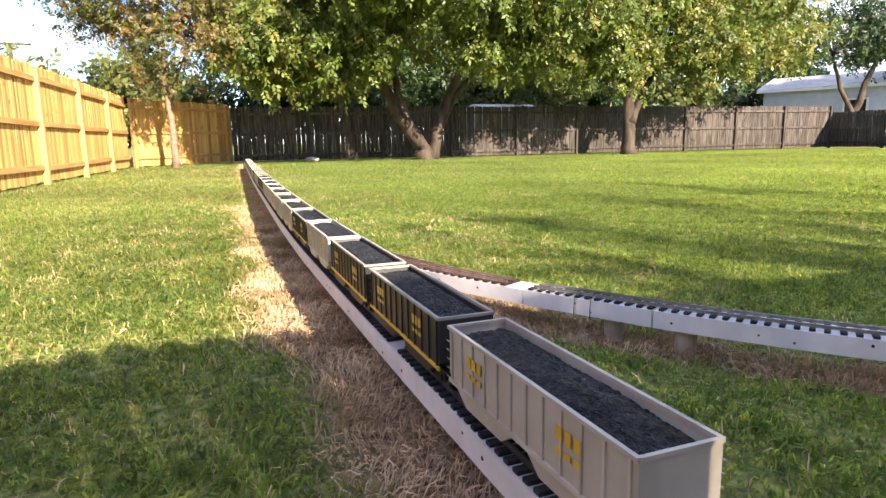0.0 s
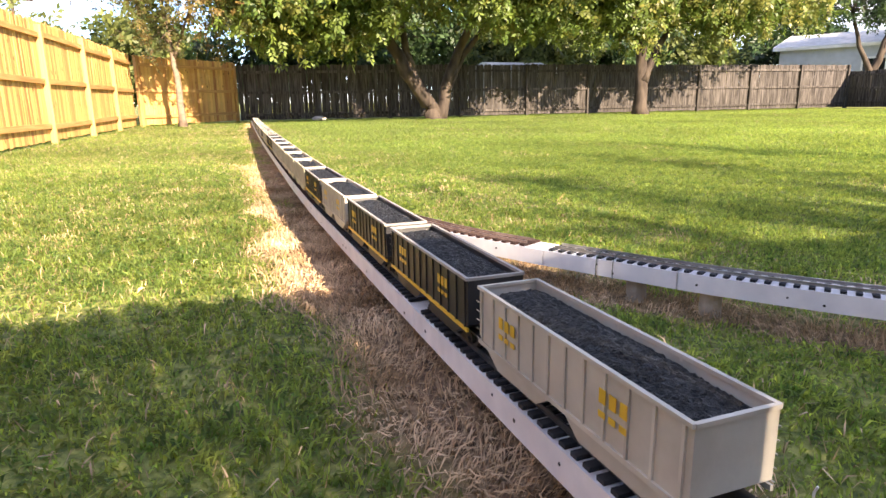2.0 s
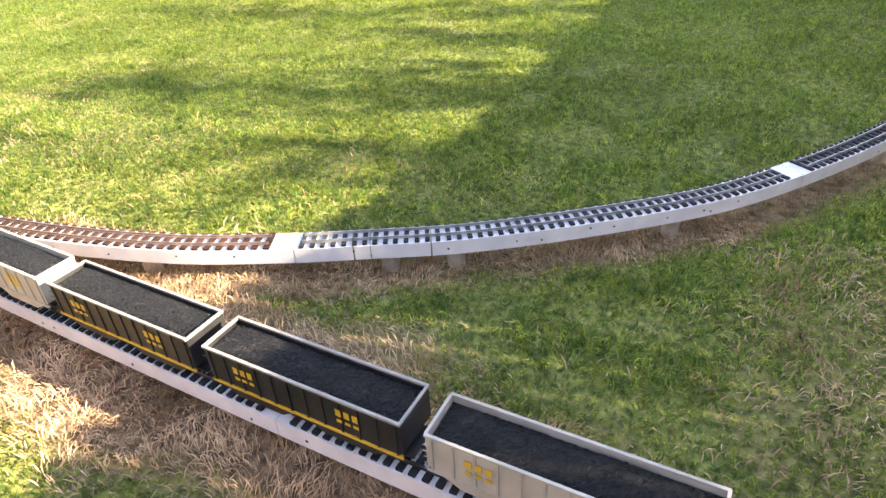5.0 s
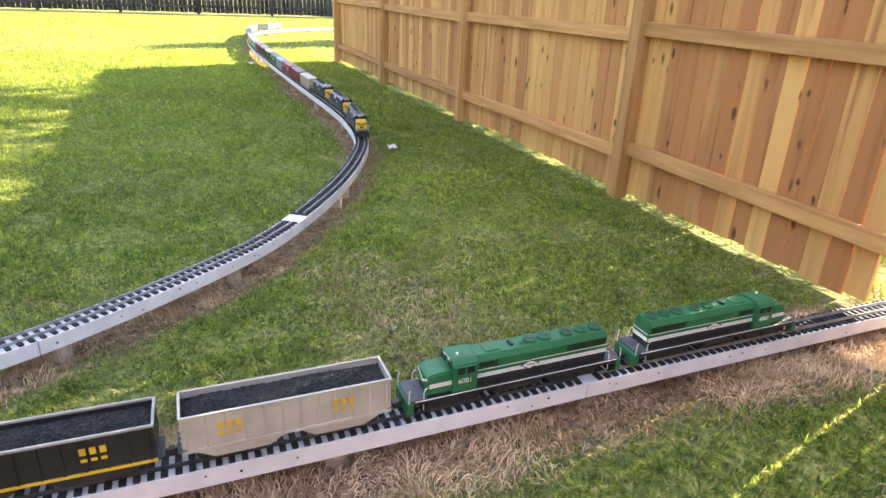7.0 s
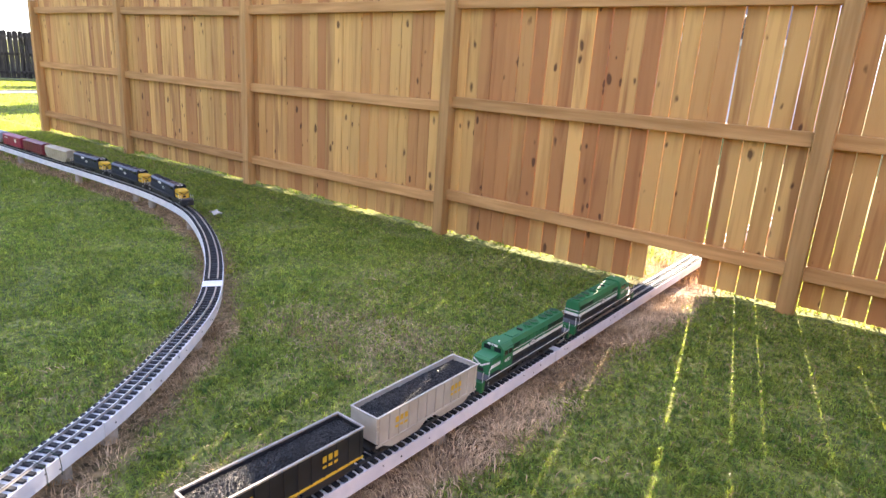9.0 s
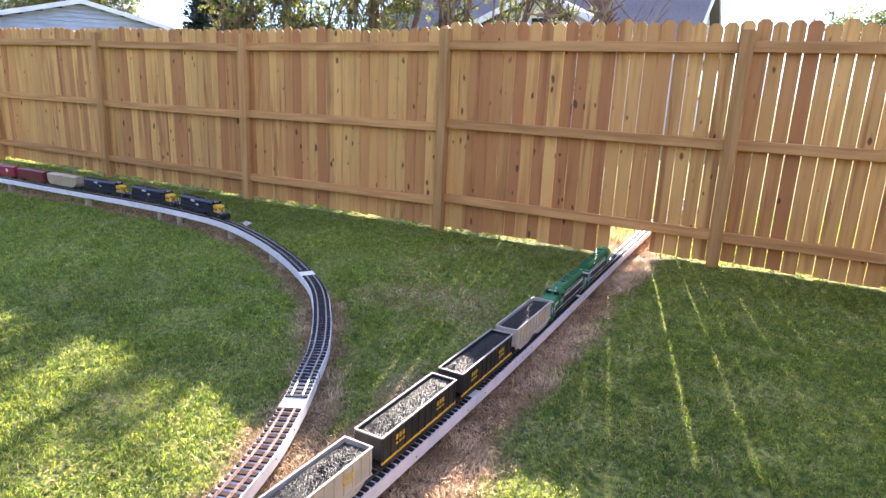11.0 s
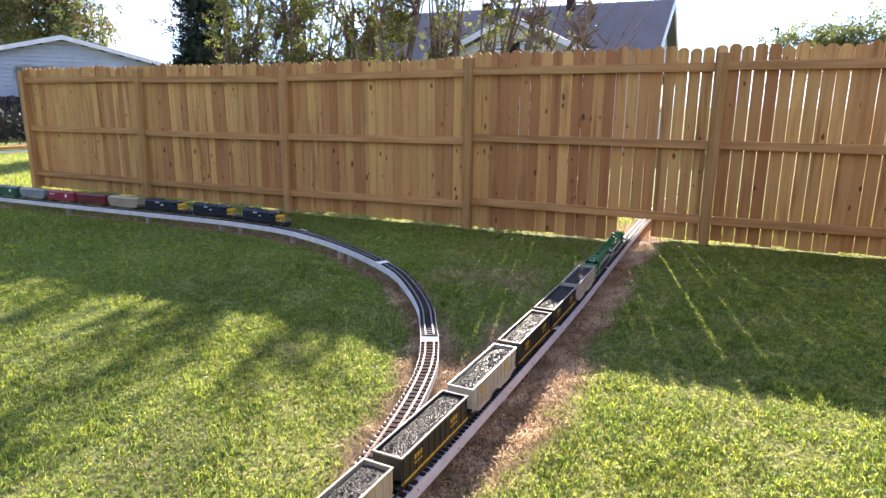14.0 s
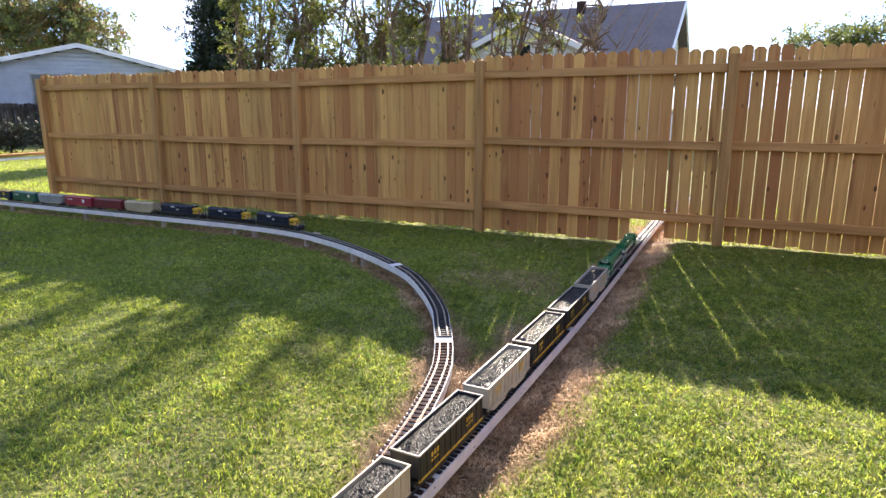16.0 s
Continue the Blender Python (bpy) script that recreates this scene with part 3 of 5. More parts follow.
def track(name, pts, run, label, sections, joints, near, supports, holes_seed, wires=(), half=0.0078, pitch=0.030):
    """White vinyl deck in lengths, two rails a section, ties: single ones where near, the rest joined."""
    root = thing(name, Matrix.Identity(4), label, "model railway track", kind="structure")
    cuts = [0] + [int(np.argmin(abs(run - j))) for j in joints] + [len(pts) - 1]
    for a, b in zip(cuts, cuts[1:]):
        line = np.array([*pts[a:b:2], pts[b]])
        line[0] += (line[1] - line[0]) * (0.06 if a else 0)
        part("deck_board", ribbon(bmesh.new(), line, (-0.05, 0.05), -DECK, 0.0), "white", root)
    for s0, s1, rail, tie in sections:
        wide, step = (0.0100, 0.0385) if tie == "tie_brown" else (half, pitch)
        i0, i1 = int(np.searchsorted(run, s0)), int(np.searchsorted(run, s1))
        for side in (-1, 1):
            bm = ribbon(bmesh.new(), pts[i0:i1:2], (side * 0.0225 - 0.0016, side * 0.0225 + 0.0016), 0.007, 0.0155)
            ribbon(bm, pts[i0:i1:2], (side * 0.0225 - 0.004, side * 0.0225 + 0.004), 0.0065, 0.0085)
            part("rail", bm, rail, root)
        far = []
        for at in np.arange(run[i0], run[i1 - 1], step):
            i = int(np.searchsorted(run, at))
            m = Matrix.Translation([float(np.interp(at, run, pts[:, k])) for k in range(3)]) @ Matrix.Rotation(heading(pts, i), 4, "Z")
            if near[0] < at < near[1]:
                t = part("tie", TIE[tie, wide], tie, root)
                t.matrix_local = m @ pose(0, 0, 0.0005, 0, 0, random.uniform(-1.5, 1.5))
            else:
                far.append(m)
        if far:
            base = np.array([(a * wide, b * 0.046, c) for c in (0.0005, 0.007) for a, b in ((-1, -1), (1, -1), (1, 1), (-1, 1))])
            faces = ((4, 5, 6, 7), (0, 1, 5, 4), (1, 2, 6, 5), (2, 3, 7, 6), (3, 0, 4, 7))
            vs = []
            for m in far:
                w = base @ np.array(m.to_3x3()).T + np.array(m.translation)
                vs += [w[k] for f in faces for k in f]
            tagged(part("far_ties", mesh_arrays("far_ties", np.array(vs), 4, tie), tie, root), "dark ties of the distant track", kind="stuff")
    rng = random.Random(holes_seed)
    bm = bmesh.new()
    for i in range(6, len(pts) - 6):
        if near[0] - 0.5 < run[i] < near[1] + 0.5 and rng.random() < 0.085:
            h = heading(pts, i)
            for side in (-1, 1):
                n = Vector((-math.sin(h) * side, math.cos(h) * side, 0))
                cyl(bm, Vector(pts[i]) + n * 0.0502 + Vector((0, 0, rng.uniform(-0.038, -0.016))), n, rng.uniform(0.0028, 0.0042), 0.0012, 8)
    part("screw_hole", bm, "hole", root, "small dark screw holes")
    for j in wires:
        i = int(np.argmin(abs(run - j)))
        h = heading(pts, i)
        for k in range(2):
            n = Vector((-math.sin(h), math.cos(h), 0)) * -1
            a = Vector(pts[i + 2 * k])
            w = tube(bmesh.new(), [a - n * 0.02 + Vector((0, 0, 0.010)), a + n * 0.02 + Vector((0, 0, 0.02)), a + n * 0.052 + Vector((0, 0, 0.004)), a + n * 0.056 + Vector((0, 0, -0.03)), a + n * 0.054 + Vector((0, 0, -0.055))], [0.0012] * 5, 6)
            part("wire", w, "louvre", root, "thin green feeder wire")
    for s in supports:
        i = int(np.argmin(abs(run - s)))
        bm = cyl(bmesh.new(), (0, 0, 0), (0, 0, 1), 0.030, 0.16, 14)
        st = part("support_post", bm, "stump", root)
        st.matrix_local = Matrix.Translation(Vector(pts[i]) + Vector((0, 0, -0.08 - DECK))) @ Matrix.Rotation(heading(pts, i), 4, "Z")
    return root


def run_at(pts, run, x, y):
    return float(run[np.argmin((pts[:, 0] - x) ** 2 + (pts[:, 1] - y) ** 2)])


mj = [run_at(main_pts, main_run, 1.75, y) for y in (0.6, -1.43, -2.94, -4.6, -7.0, -10, -13, -16, -19)]
track("raised_track", main_pts, main_run, "white vinyl raised model railway track with black ties",
      [(0, mj[1] - 0.008, "rail", "tie"), (mj[1] + 0.014, mj[2] - 0.025, "rail_dark", "tie"), (mj[2] + 0.03, mj[3] - 0.02, "rail_dark", "tie"), (mj[3] + 0.02, 99, "rail_dark", "tie_brown")],
      mj, (run_at(main_pts, main_run, 1.75, 0.4), run_at(main_pts, main_run, 1.7, -6.6)), [mj[1] - 0.8, mj[1] + 0.75, mj[2] + 0.8, mj[3] + 1.2, mj[4] + 1.5], 4)
lj = [run_at(loop_pts, loop_run, *p) for p in ((1.14, -3.36), (1.08, -3.2), (0.97, -2.97), (0.08, -1.96), (-1.72, -1.14), (-4.0, -1.08), (-6.5, -1.1))]
lsup = [run_at(loop_pts, loop_run, *p) for p in ((1.35, -3.85), (1.02, -3.1), (0.92, -2.92), (0.46, -2.33), (-0.45, -1.64), (-0.62, -1.55), (-1.4, -1.22), (-2.2, -1.09), (-2.5, -1.08), (-3.6, -1.07), (-5, -1.1), (-6.5, -1.1), (-8, -1.1))]
track("loop_track", loop_pts, loop_run, "curving white vinyl raised model railway track on short posts",
      [(0.3, lj[0] - 0.03, "rail_brown", "tie_brown"), (lj[0] + 0.02, lj[3] - 0.028, "rail", "tie"), (lj[3] + 0.028, lj[4], "rail", "tie"), (lj[4] + 0.02, 99, "rail", "tie")],
      lj, (0.3, lj[4] + 0.6), lsup, 9, wires=(lj[1],), half=0.0072, pitch=0.033)
RAIL_TOP = 0.0155


# ---- rolling stock ----
def wheels(root, xs, r=0.0145):
    for x in xs:
        bm = bmesh.new()
        for s in (-1, 1):
            cyl(bm, (0, s * 0.0205, 0), (0, 1, 0), r, 0.006, 16)
            cyl(bm, (0, s * 0.0165, 0), (0, 1, 0), r * 1.12, 0.0015, 16)
        cyl(bm, (0, 0, 0), (0, 1, 0), 0.003, 0.04, 8)
        w = part("wheelset", bm, "wheel", root)
        w.location = (x, 0, r)


def bogie(root, x, half, z=0.012, axles=2, material="black"):
    bm = bmesh.new()
    for s in (-1, 1):
        prism(bm, [(-half, z + 0.002), (-half + 0.006, z - 0.004), (half - 0.006, z - 0.004), (half, z + 0.002), (half, z + 0.014), (half * 0.5, z + 0.02), (-half * 0.5, z + 0.02), (-half, z + 0.014)], "y", s * 0.030 - 0.004, s * 0.030 + 0.004)
        for k in range(axles):
            xx = -half + 0.012 + k * (2 * half - 0.024) / (axles - 1)
            cyl(bm, (xx, s * 0.036, z + 0.004), (0, 1, 0), 0.006, 0.006, 10)
    box(bm, -0.012, 0.012, -0.03, 0.03, z + 0.006, z + 0.024)
    b = part("bogie", bm, material, root)
    b.location = (x, 0, 0)
    wheels(root, [x - half + 0.012 + k * (2 * half - 0.024) / (axles - 1) for k in range(axles)])


def coupler(root, x, s):
    bm = boxed(min(x, x + s * 0.022), max(x, x + s * 0.022), -0.005, 0.005, 0.022, 0.030)
    box(bm, x + s * 0.018 - 0.007, x + s * 0.018 + 0.007, -0.011, 0.008, 0.018, 0.034, 0.002)
    part("coupler", bm, "black", root)


def lettering(text, size, material, parent, m, label):
    """Raised characters in the built-in font, as a mesh."""
    cu = bpy.data.curves.new("lettering", "FONT")
    cu.body, cu.size, cu.extrude, cu.align_x = text, size, 0.0004, "CENTER"
    tmp = bpy.data.objects.new("lettering_curve", cu)
    scene.collection.objects.link(tmp)
    bpy.context.view_layer.update()
    me = bpy.data.meshes.new_from_object(tmp.evaluated_get(bpy.context.evaluated_depsgraph_get()))
    bpy.data.objects.remove(tmp)
    me.materials.clear()
    me.materials.append(M[material])
    ob = part("lettering", me, material, parent, label)
    ob.matrix_local = m
    return ob


def locomotive(name, label, number, body, band, stripe, group, nose="green", cabm=None, modern=False):
    """A six-axle road-switcher; +x is its cab end, z = 0 on the rail head."""
    root = thing(name, Matrix.Identity(4), label, "model locomotive", group)
    cabm = cabm or body
    part("frame", box(boxed(-0.325, 0.325, -0.050, 0.050, 0.040, 0.0535, bev=0.0015), -0.325, 0.325, -0.03, 0.03, 0.030, 0.041), "black", root)
    for s in (-1, 1):
        part("sill_stripe", boxed(-0.322, 0.322, s * 0.0505 - 0.0008, s * 0.0505 + 0.0008, 0.0515, 0.0535), "cream" if stripe == "cream" else stripe, root, "pale sill stripe")
    for s in (-1, 1):
        part("end_platform", boxed(min(s * 0.285, s * 0.335), max(s * 0.285, s * 0.335), -0.048, 0.048, 0.0537, 0.0555), "grey_deck", root)
        part("pilot", prism(bmesh.new(), [(s * 0.325, 0.012), (s * 0.341, 0.008), (s * 0.341, 0.046), (s * 0.325, 0.052)], "y", -0.049, 0.049), nose, root)
        coupler(root, s * 0.338, s)
    # long hood
    lower = boxed(-0.288, 0.142, -0.035, 0.035, 0.0537, 0.078)
    part("hood_base", lower, "black" if band != "navy" else "navy", root, "black lower hood")
    h = prism(bmesh.new(), [(-0.036, 0.0782), (0.036, 0.0782), (0.036, 0.129), (0.027, 0.1455), (-0.027, 0.1455), (-0.036, 0.129)], "x", -0.29, 0.142)
    bmesh.ops.bevel(h, geom=[e for e in h.edges if abs(e.verts[0].co.x - e.verts[1].co.x) < 1e-5], offset=0.004, segments=2, affect="EDGES")
    hood = part("hood", h, body, root)
    for s in (-1, 1):
        y = s * 0.0365
        part("stripe", boxed(-0.2895, 0.140, y - 0.0006, y + 0.0006, 0.0788, 0.0842), stripe, hood)
        part("stripe", boxed(-0.2895, 0.140, y - 0.0006, y + 0.0006, 0.0858, 0.0908), stripe, hood)
        part("stripe", boxed(-0.2895, 0.140, y - 0.0006, y + 0.0006, 0.1018, 0.1036), stripe, hood)
        g = boxed(-0.283, -0.150, y - 0.001, y + 0.001, 0.1070, 0.1280)
        for k in range(18):
            box(g, -0.281 + k * 0.0073, -0.279 + k * 0.0073, y - 0.0018, y + 0.0018, 0.1075, 0.1275)
        part("radiator_grille", g, "louvre" if body == "green" else "black", hood, "dark radiator grille")
        g = boxed(0.075, 0.132, y - 0.001, y + 0.001, 0.1090, 0.1270)
        for k in range(8):
            box(g, 0.077 + k * 0.0072, 0.079 + k * 0.0072, y - 0.0018, y + 0.0018, 0.1095, 0.1265)
        part("intake_grille", g, "louvre" if body == "green" else "black", hood, "dark intake grille")
        for k in range(7):
            part("hood_door", boxed(-0.14 + k * 0.029, -0.114 + k * 0.029, y - 0.0004, y + 0.0005, 0.1050, 0.1280), body, hood)
        e = prism(bmesh.new(), [(-0.060, 0.089), (-0.028, 0.0735), (0.004, 0.089), (-0.028, 0.1045)], "y", y + s * 0.0004, y + s * 0.0012)
        part("emblem", e, "black", hood, "dark-edged diamond emblem")
        e = prism(bmesh.new(), [(-0.054, 0.089), (-0.028, 0.0765), (-0.002, 0.089), (-0.028, 0.1015)], "y", y + s * 0.0012, y + s * 0.0018)
        part("emblem_field", e, "cream", hood, "pale diamond field")
        box_bars = bmesh.new()
        for k in range(4):
            box(box_bars, -0.0410 + k * 0.0066, -0.0358 + k * 0.0066, y + s * 0.0018 - 0.0002, y + s * 0.0018 + 0.0002, 0.0880, 0.0915)
        part("emblem_bars", box_bars, "black", hood, "dark bars on the emblem")
    for z0, z1 in ((0.0788, 0.0842), (0.0858, 0.0908), (0.1018, 0.1036)):
        part("end_stripe", boxed(-0.2914, -0.2902, -0.0330, 0.0330, z0, z1), stripe, hood)
    if modern:
        for s in (-1, 1):
            for k in range(3):
                y = s * 0.0376
                part("side_mark", boxed(-0.125 + k * 0.020, -0.110 + k * 0.020, y - 0.0006, y + 0.0006, 0.108, 0.126), "cream", hood, "plain pale side mark")
    for x, r in ((-0.262, 0.0205), (-0.213, 0.0205), (-0.164, 0.0205), (-0.088, 0.0205), (-0.040, 0.0205)):
        f = cyl(bmesh.new(), (x, 0, 0.1490), (0, 0, 1), r, 0.0075, 24)
        fan = part("roof_fan", f, body, hood, smooth=False)
        b = cyl(bmesh.new(), (x, 0, 0.1529), (0, 0, 1), r * 0.82, 0.0008, 20)
        for k in range(5):
            a = k * math.pi / 5
            bmesh.ops.create_cube(b, size=1, matrix=Matrix.Translation((x, 0, 0.1535)) @ Matrix.Rotation(a, 4, "Z") @ Matrix.Diagonal((r * 1.9, 0.0012, 0.0008, 1)))
        part("fan_guard", b, band if band != "navy" else "black", fan)
    part("exhaust_pipe", boxed(0.018, 0.026, -0.012, 0.012, 0.145, 0.1515), "black", hood)
    part("roof_box", boxed(0.062, 0.108, -0.020, 0.020, 0.145, 0.1490, bev=0.001), body, hood)
    part("horn", cyl(cyl(bmesh.new(), (-0.010, 0.010, 0.150), (1, 0, 0), 0.0022, 0.016, 8), (-0.010, 0.015, 0.150), (1, 0, 0), 0.0018, 0.012, 8), body, hood)
    # cab
    c = prism(bmesh.new(), [(-0.049, 0.0537), (0.049, 0.0537), (0.049, 0.137), (0.032, 0.1505), (-0.032, 0.1505), (-0.049, 0.137)], "x", 0.1425, 0.214)
    bmesh.ops.bevel(c, geom=[e for e in c.edges if abs(e.verts[0].co.x - e.verts[1].co.x) > 0.01], offset=0.003, segments=2, affect="EDGES")
    cab = part("cab", c, cabm, root)
    for s in (-1, 1):
        for x0, x1 in ((0.152, 0.174), (0.180, 0.202)):
            part("cab_window", boxed(x0, x1, s * 0.0492 - 0.0006, s * 0.0492 + 0.0006, 0.110, 0.131, bev=0.0004), "glass", cab, "dark cab window")
        m = Matrix.Translation((0.178, s * 0.0496, 0.082)) @ Matrix.Rotation(math.pi / 2, 4, "X")
        if s > 0:
            m = Matrix.Translation((0.178, s * 0.0496, 0.082)) @ Matrix.Rotation(math.pi, 4, "Z") @ Matrix.Rotation(math.pi / 2, 4, "X")
        if number:
            lettering(number, 0.021, stripe, cab, m, "pale road number " + number)
        part("window_visor", boxed(0.150, 0.205, s * 0.049 - 0.004, s * 0.049 + 0.004, 0.1325, 0.1340), cabm, cab)
    for s in (-1, 1):
        part("windscreen", boxed(0.2135, 0.2148, min(s * 0.008, s * 0.038), max(s * 0.008, s * 0.038), 0.121, 0.138), "glass", cab, "dark windscreen")
    part("number_board", boxed(0.2135, 0.2155, -0.022, 0.022, 0.1400, 0.1475), "cream", cab, "pale number board")
    part("headlight", cyl(cyl(bmesh.new(), (0.216, -0.005, 0.1437), (1, 0, 0), 0.003, 0.004, 10), (0.216, 0.005, 0.1437), (1, 0, 0), 0.003, 0.004, 10), "wheel", cab)
    part("beacon", cyl(bmesh.new(), (0.190, 0.012, 0.1535), (0, 0, 1), 0.0035, 0.006, 10), "cream", cab)
    # short nose
    nm = "yellow" if modern else body
    n = prism(bmesh.new(), [(0.2142, 0.0537), (0.283, 0.0537), (0.283, 0.108), (0.274, 0.1165), (0.2142, 0.121)], "y", -0.040, 0.040)
    bmesh.ops.bevel(n, geom=[e for e in n.edges if abs(e.verts[0].co.y - e.verts[1].co.y) < 1e-5 and e.verts[0].co.x + e.verts[1].co.x > 0.45], offset=0.005, segments=2, affect="EDGES")
    no = part("nose", n, nm, root)
    for s in (-1, 1):
        y = s * 0.0406
        part("stripe", boxed(0.2145, 0.279, y - 0.0006, y + 0.0006, 0.0788, 0.0842), stripe, no)
        part("stripe", boxed(0.2145, 0.279, y - 0.0006, y + 0.0006, 0.0858, 0.0908), stripe, no)
        # chevron on the nose front
        v = prism(bmesh.new(), [(s * 0.001, 0.080), (s * 0.036, 0.100), (s * 0.036, 0.107), (s * 0.001, 0.087)], "x", 0.2833, 0.2842)
        part("chevron", v, stripe, no)
    part("nose_step", boxed(0.2842, 0.2860, -0.012, 0.012, 0.062, 0.075), "black", no)
    # handrails and steps
    for s in (-1, 1):
        for e in (-1, 1):
            bm = tube(bmesh.new(), [(e * 0.337, s * 0.046, 0.020), (e * 0.337, s * 0.046, 0.080), (e * 0.334, s * 0.046, 0.088)], [0.0013] * 3, 6)
            bm2 = tube(bmesh.new(), [(e * 0.296, s * 0.046, 0.020), (e * 0.296, s * 0.046, 0.074), (e * 0.292, s * 0.046, 0.084), (e * 0.284, s * 0.046, 0.087)], [0.0013] * 4, 6)
            part("grab_rail", bm, "cream", root, "white end handrail")
            part("grab_rail", bm2, "cream", root, "white end handrail")
            st = bmesh.new()
            for k in range(3):
                box(st, e * 0.3165 - 0.018, e * 0.3165 + 0.018, s * 0.044 - 0.005, s * 0.044 + 0.005, 0.014 + k * 0.012, 0.0155 + k * 0.012)
            part("step", st, "black", root)
        bm = bmesh.new()
        for k in range(9):
            x = -0.27 + k * 0.048
            tube(bm, [(x, s * 0.0488, 0.053), (x, s * 0.0488, 0.083)], [0.0008] * 2, 5)
        tube(bm, [(-0.275, s * 0.0488, 0.083), (0.135, s * 0.0488, 0.083)], [0.0008] * 2, 5)
        part("handrail", bm, "black", root, "thin dark walkway handrail")
    part("fuel_tank", prism(bmesh.new(), [(-0.036, 0.038), (-0.040, 0.024), (-0.030, 0.010), (0.030, 0.010), (0.040, 0.024), (0.036, 0.038)], "x", -0.060, 0.075), "black", root)
    for s in (-1, 1):
        part("air_tank", cyl(bmesh.new(), (-0.005, s * 0.041, 0.031), (1, 0, 0), 0.006, 0.11, 12), "black", root)
    bogie(root, -0.195, 0.082, axles=3)
    bogie(root, 0.205, 0.082, axles=3)
    return root


def hopper(name, label, colour, rimc, seed, group, bars=False, panel=False):
    """An open coal hopper; z = 0 on the rail head."""
    root = thing(name, Matrix.Identity(4), label, "coal car", group)
    L, W, T = 0.25, 0.054, 0.142
    bm = prism(bmesh.new(), [(-L, 0.060), (-L + 0.07, 0.022), (-0.055, 0.022), (-0.02, 0.045), (0.02, 0.045), (0.055, 0.022), (L - 0.07, 0.022), (L, 0.060), (L, T), (-L, T)], "y", -W, W)
    top = [f for f in bm.faces if f.normal.z > 0.9][0]
    r = bmesh.ops.inset_individual(bm, faces=[top], thickness=0.0045)
    bmesh.ops.translate(bm, verts=top.verts[:], vec=(0, 0, -0.022))
    body = part("body", bm, colour, root)
    rb = bmesh.new()
    for s in (-1, 1):
        box(rb, -L - 0.001, L + 0.001, s * W - 0.0042, s * W + 0.0022, T - 0.001, T + 0.0045)
        box(rb, min(s * (L - 0.004), s * (L + 0.002)), max(s * (L - 0.004), s * (L + 0.002)), -W, W, T - 0.0012, T + 0.0042)
    part("rim", rb, rimc, root, "pale top rim" if rimc == "rim" else "")
    for s in (-1, 1):
        for k in range(12):
            x = -L + 0.012 + k * (2 * L - 0.024) / 11
            part("rib", boxed(x - 0.0022, x + 0.0022, s * W - 0.001, s * (W + 0.0028) + 0.001 if s > 0 else s * W + 0.001, 0.052, T - 0.002) if s > 0 else boxed(x - 0.0022, x + 0.0022, -W - 0.0028, -W + 0.001, 0.052, T - 0.002), colour, body)
        part("side_sill", boxed(-L, L, s * (W + 0.001) - 0.002, s * (W + 0.001) + 0.002, 0.046, 0.053), "yellow" if bars and colour == "hblack" else colour, body)
        if bars:
            for x in (-0.17, -0.15, -0.13, 0.10, 0.12, 0.14):
                for z0, z1 in ((0.100, 0.118), (0.082, 0.090)):
                    part("side_bar", boxed(x, x + 0.013, s * (W + 0.0034) - 0.0004, s * (W + 0.0034) + 0.0004, z0, z1), "yellow", body, "yellow lettering bar")
        if panel:
            part("end_panel", boxed(min(s * L, s * (L + 0.0008)), max(s * L, s * (L + 0.0008)), 0.012, 0.042, 0.092, 0.125), "yellow", body, "yellow end panel")
    # heaped coal
    rng = np.random.RandomState(seed)
    nx_, ny_ = 100, 22
    us, vs = np.linspace(-L + 0.004, L - 0.004, nx_), np.linspace(-W + 0.0045, W - 0.0045, ny_)
    U, V = np.meshgrid(us, vs, indexing="ij")
    Z = T - 0.012 + 0.012 * (1 - (V / W) ** 2) * (1 - (U / L) ** 6) + 0.0055 * (rng.rand(nx_, ny_) - 0.5) + 0.006 * (noise2(U, V, 18, seed) - 0.5)
    Z[0], Z[-1], Z[:, 0], Z[:, -1] = T - 0.018, T - 0.018, T - 0.014, T - 0.014
    cm = bpy.data.meshes.new("coal_load")
    idx_ = np.arange(nx_ * ny_).reshape(nx_, ny_)
    cm.from_pydata(np.stack([U, V, Z], -1).reshape(-1, 3).tolist(), [], np.stack([idx_[:-1, :-1], idx_[1:, :-1], idx_[1:, 1:], idx_[:-1, 1:]], -1).reshape(-1, 4).tolist())
    cm.materials.append(M["coal"])
    part("coal_load", cm, "coal", root, "heaped glinting black coal")
    for s in (-1, 1):
        lad = bmesh.new()
        for k in range(5):
            box(lad, s * (L - 0.004) - 0.008, s * (L - 0.004) + 0.004, s * (W + 0.004) - 0.0006, s * (W + 0.004) + 0.0006, 0.055 + k * 0.016, 0.0562 + k * 0.016)
        part("ladder", lad, colour, body)
        part("end_platform", boxed(min(s * 0.205, s * 0.262), max(s * 0.205, s * 0.262), -0.040, 0.040, 0.036, 0.040), "black", root)
        coupler(root, s * 0.258, s)
        bogie(root, s * 0.185, 0.036)
    return root


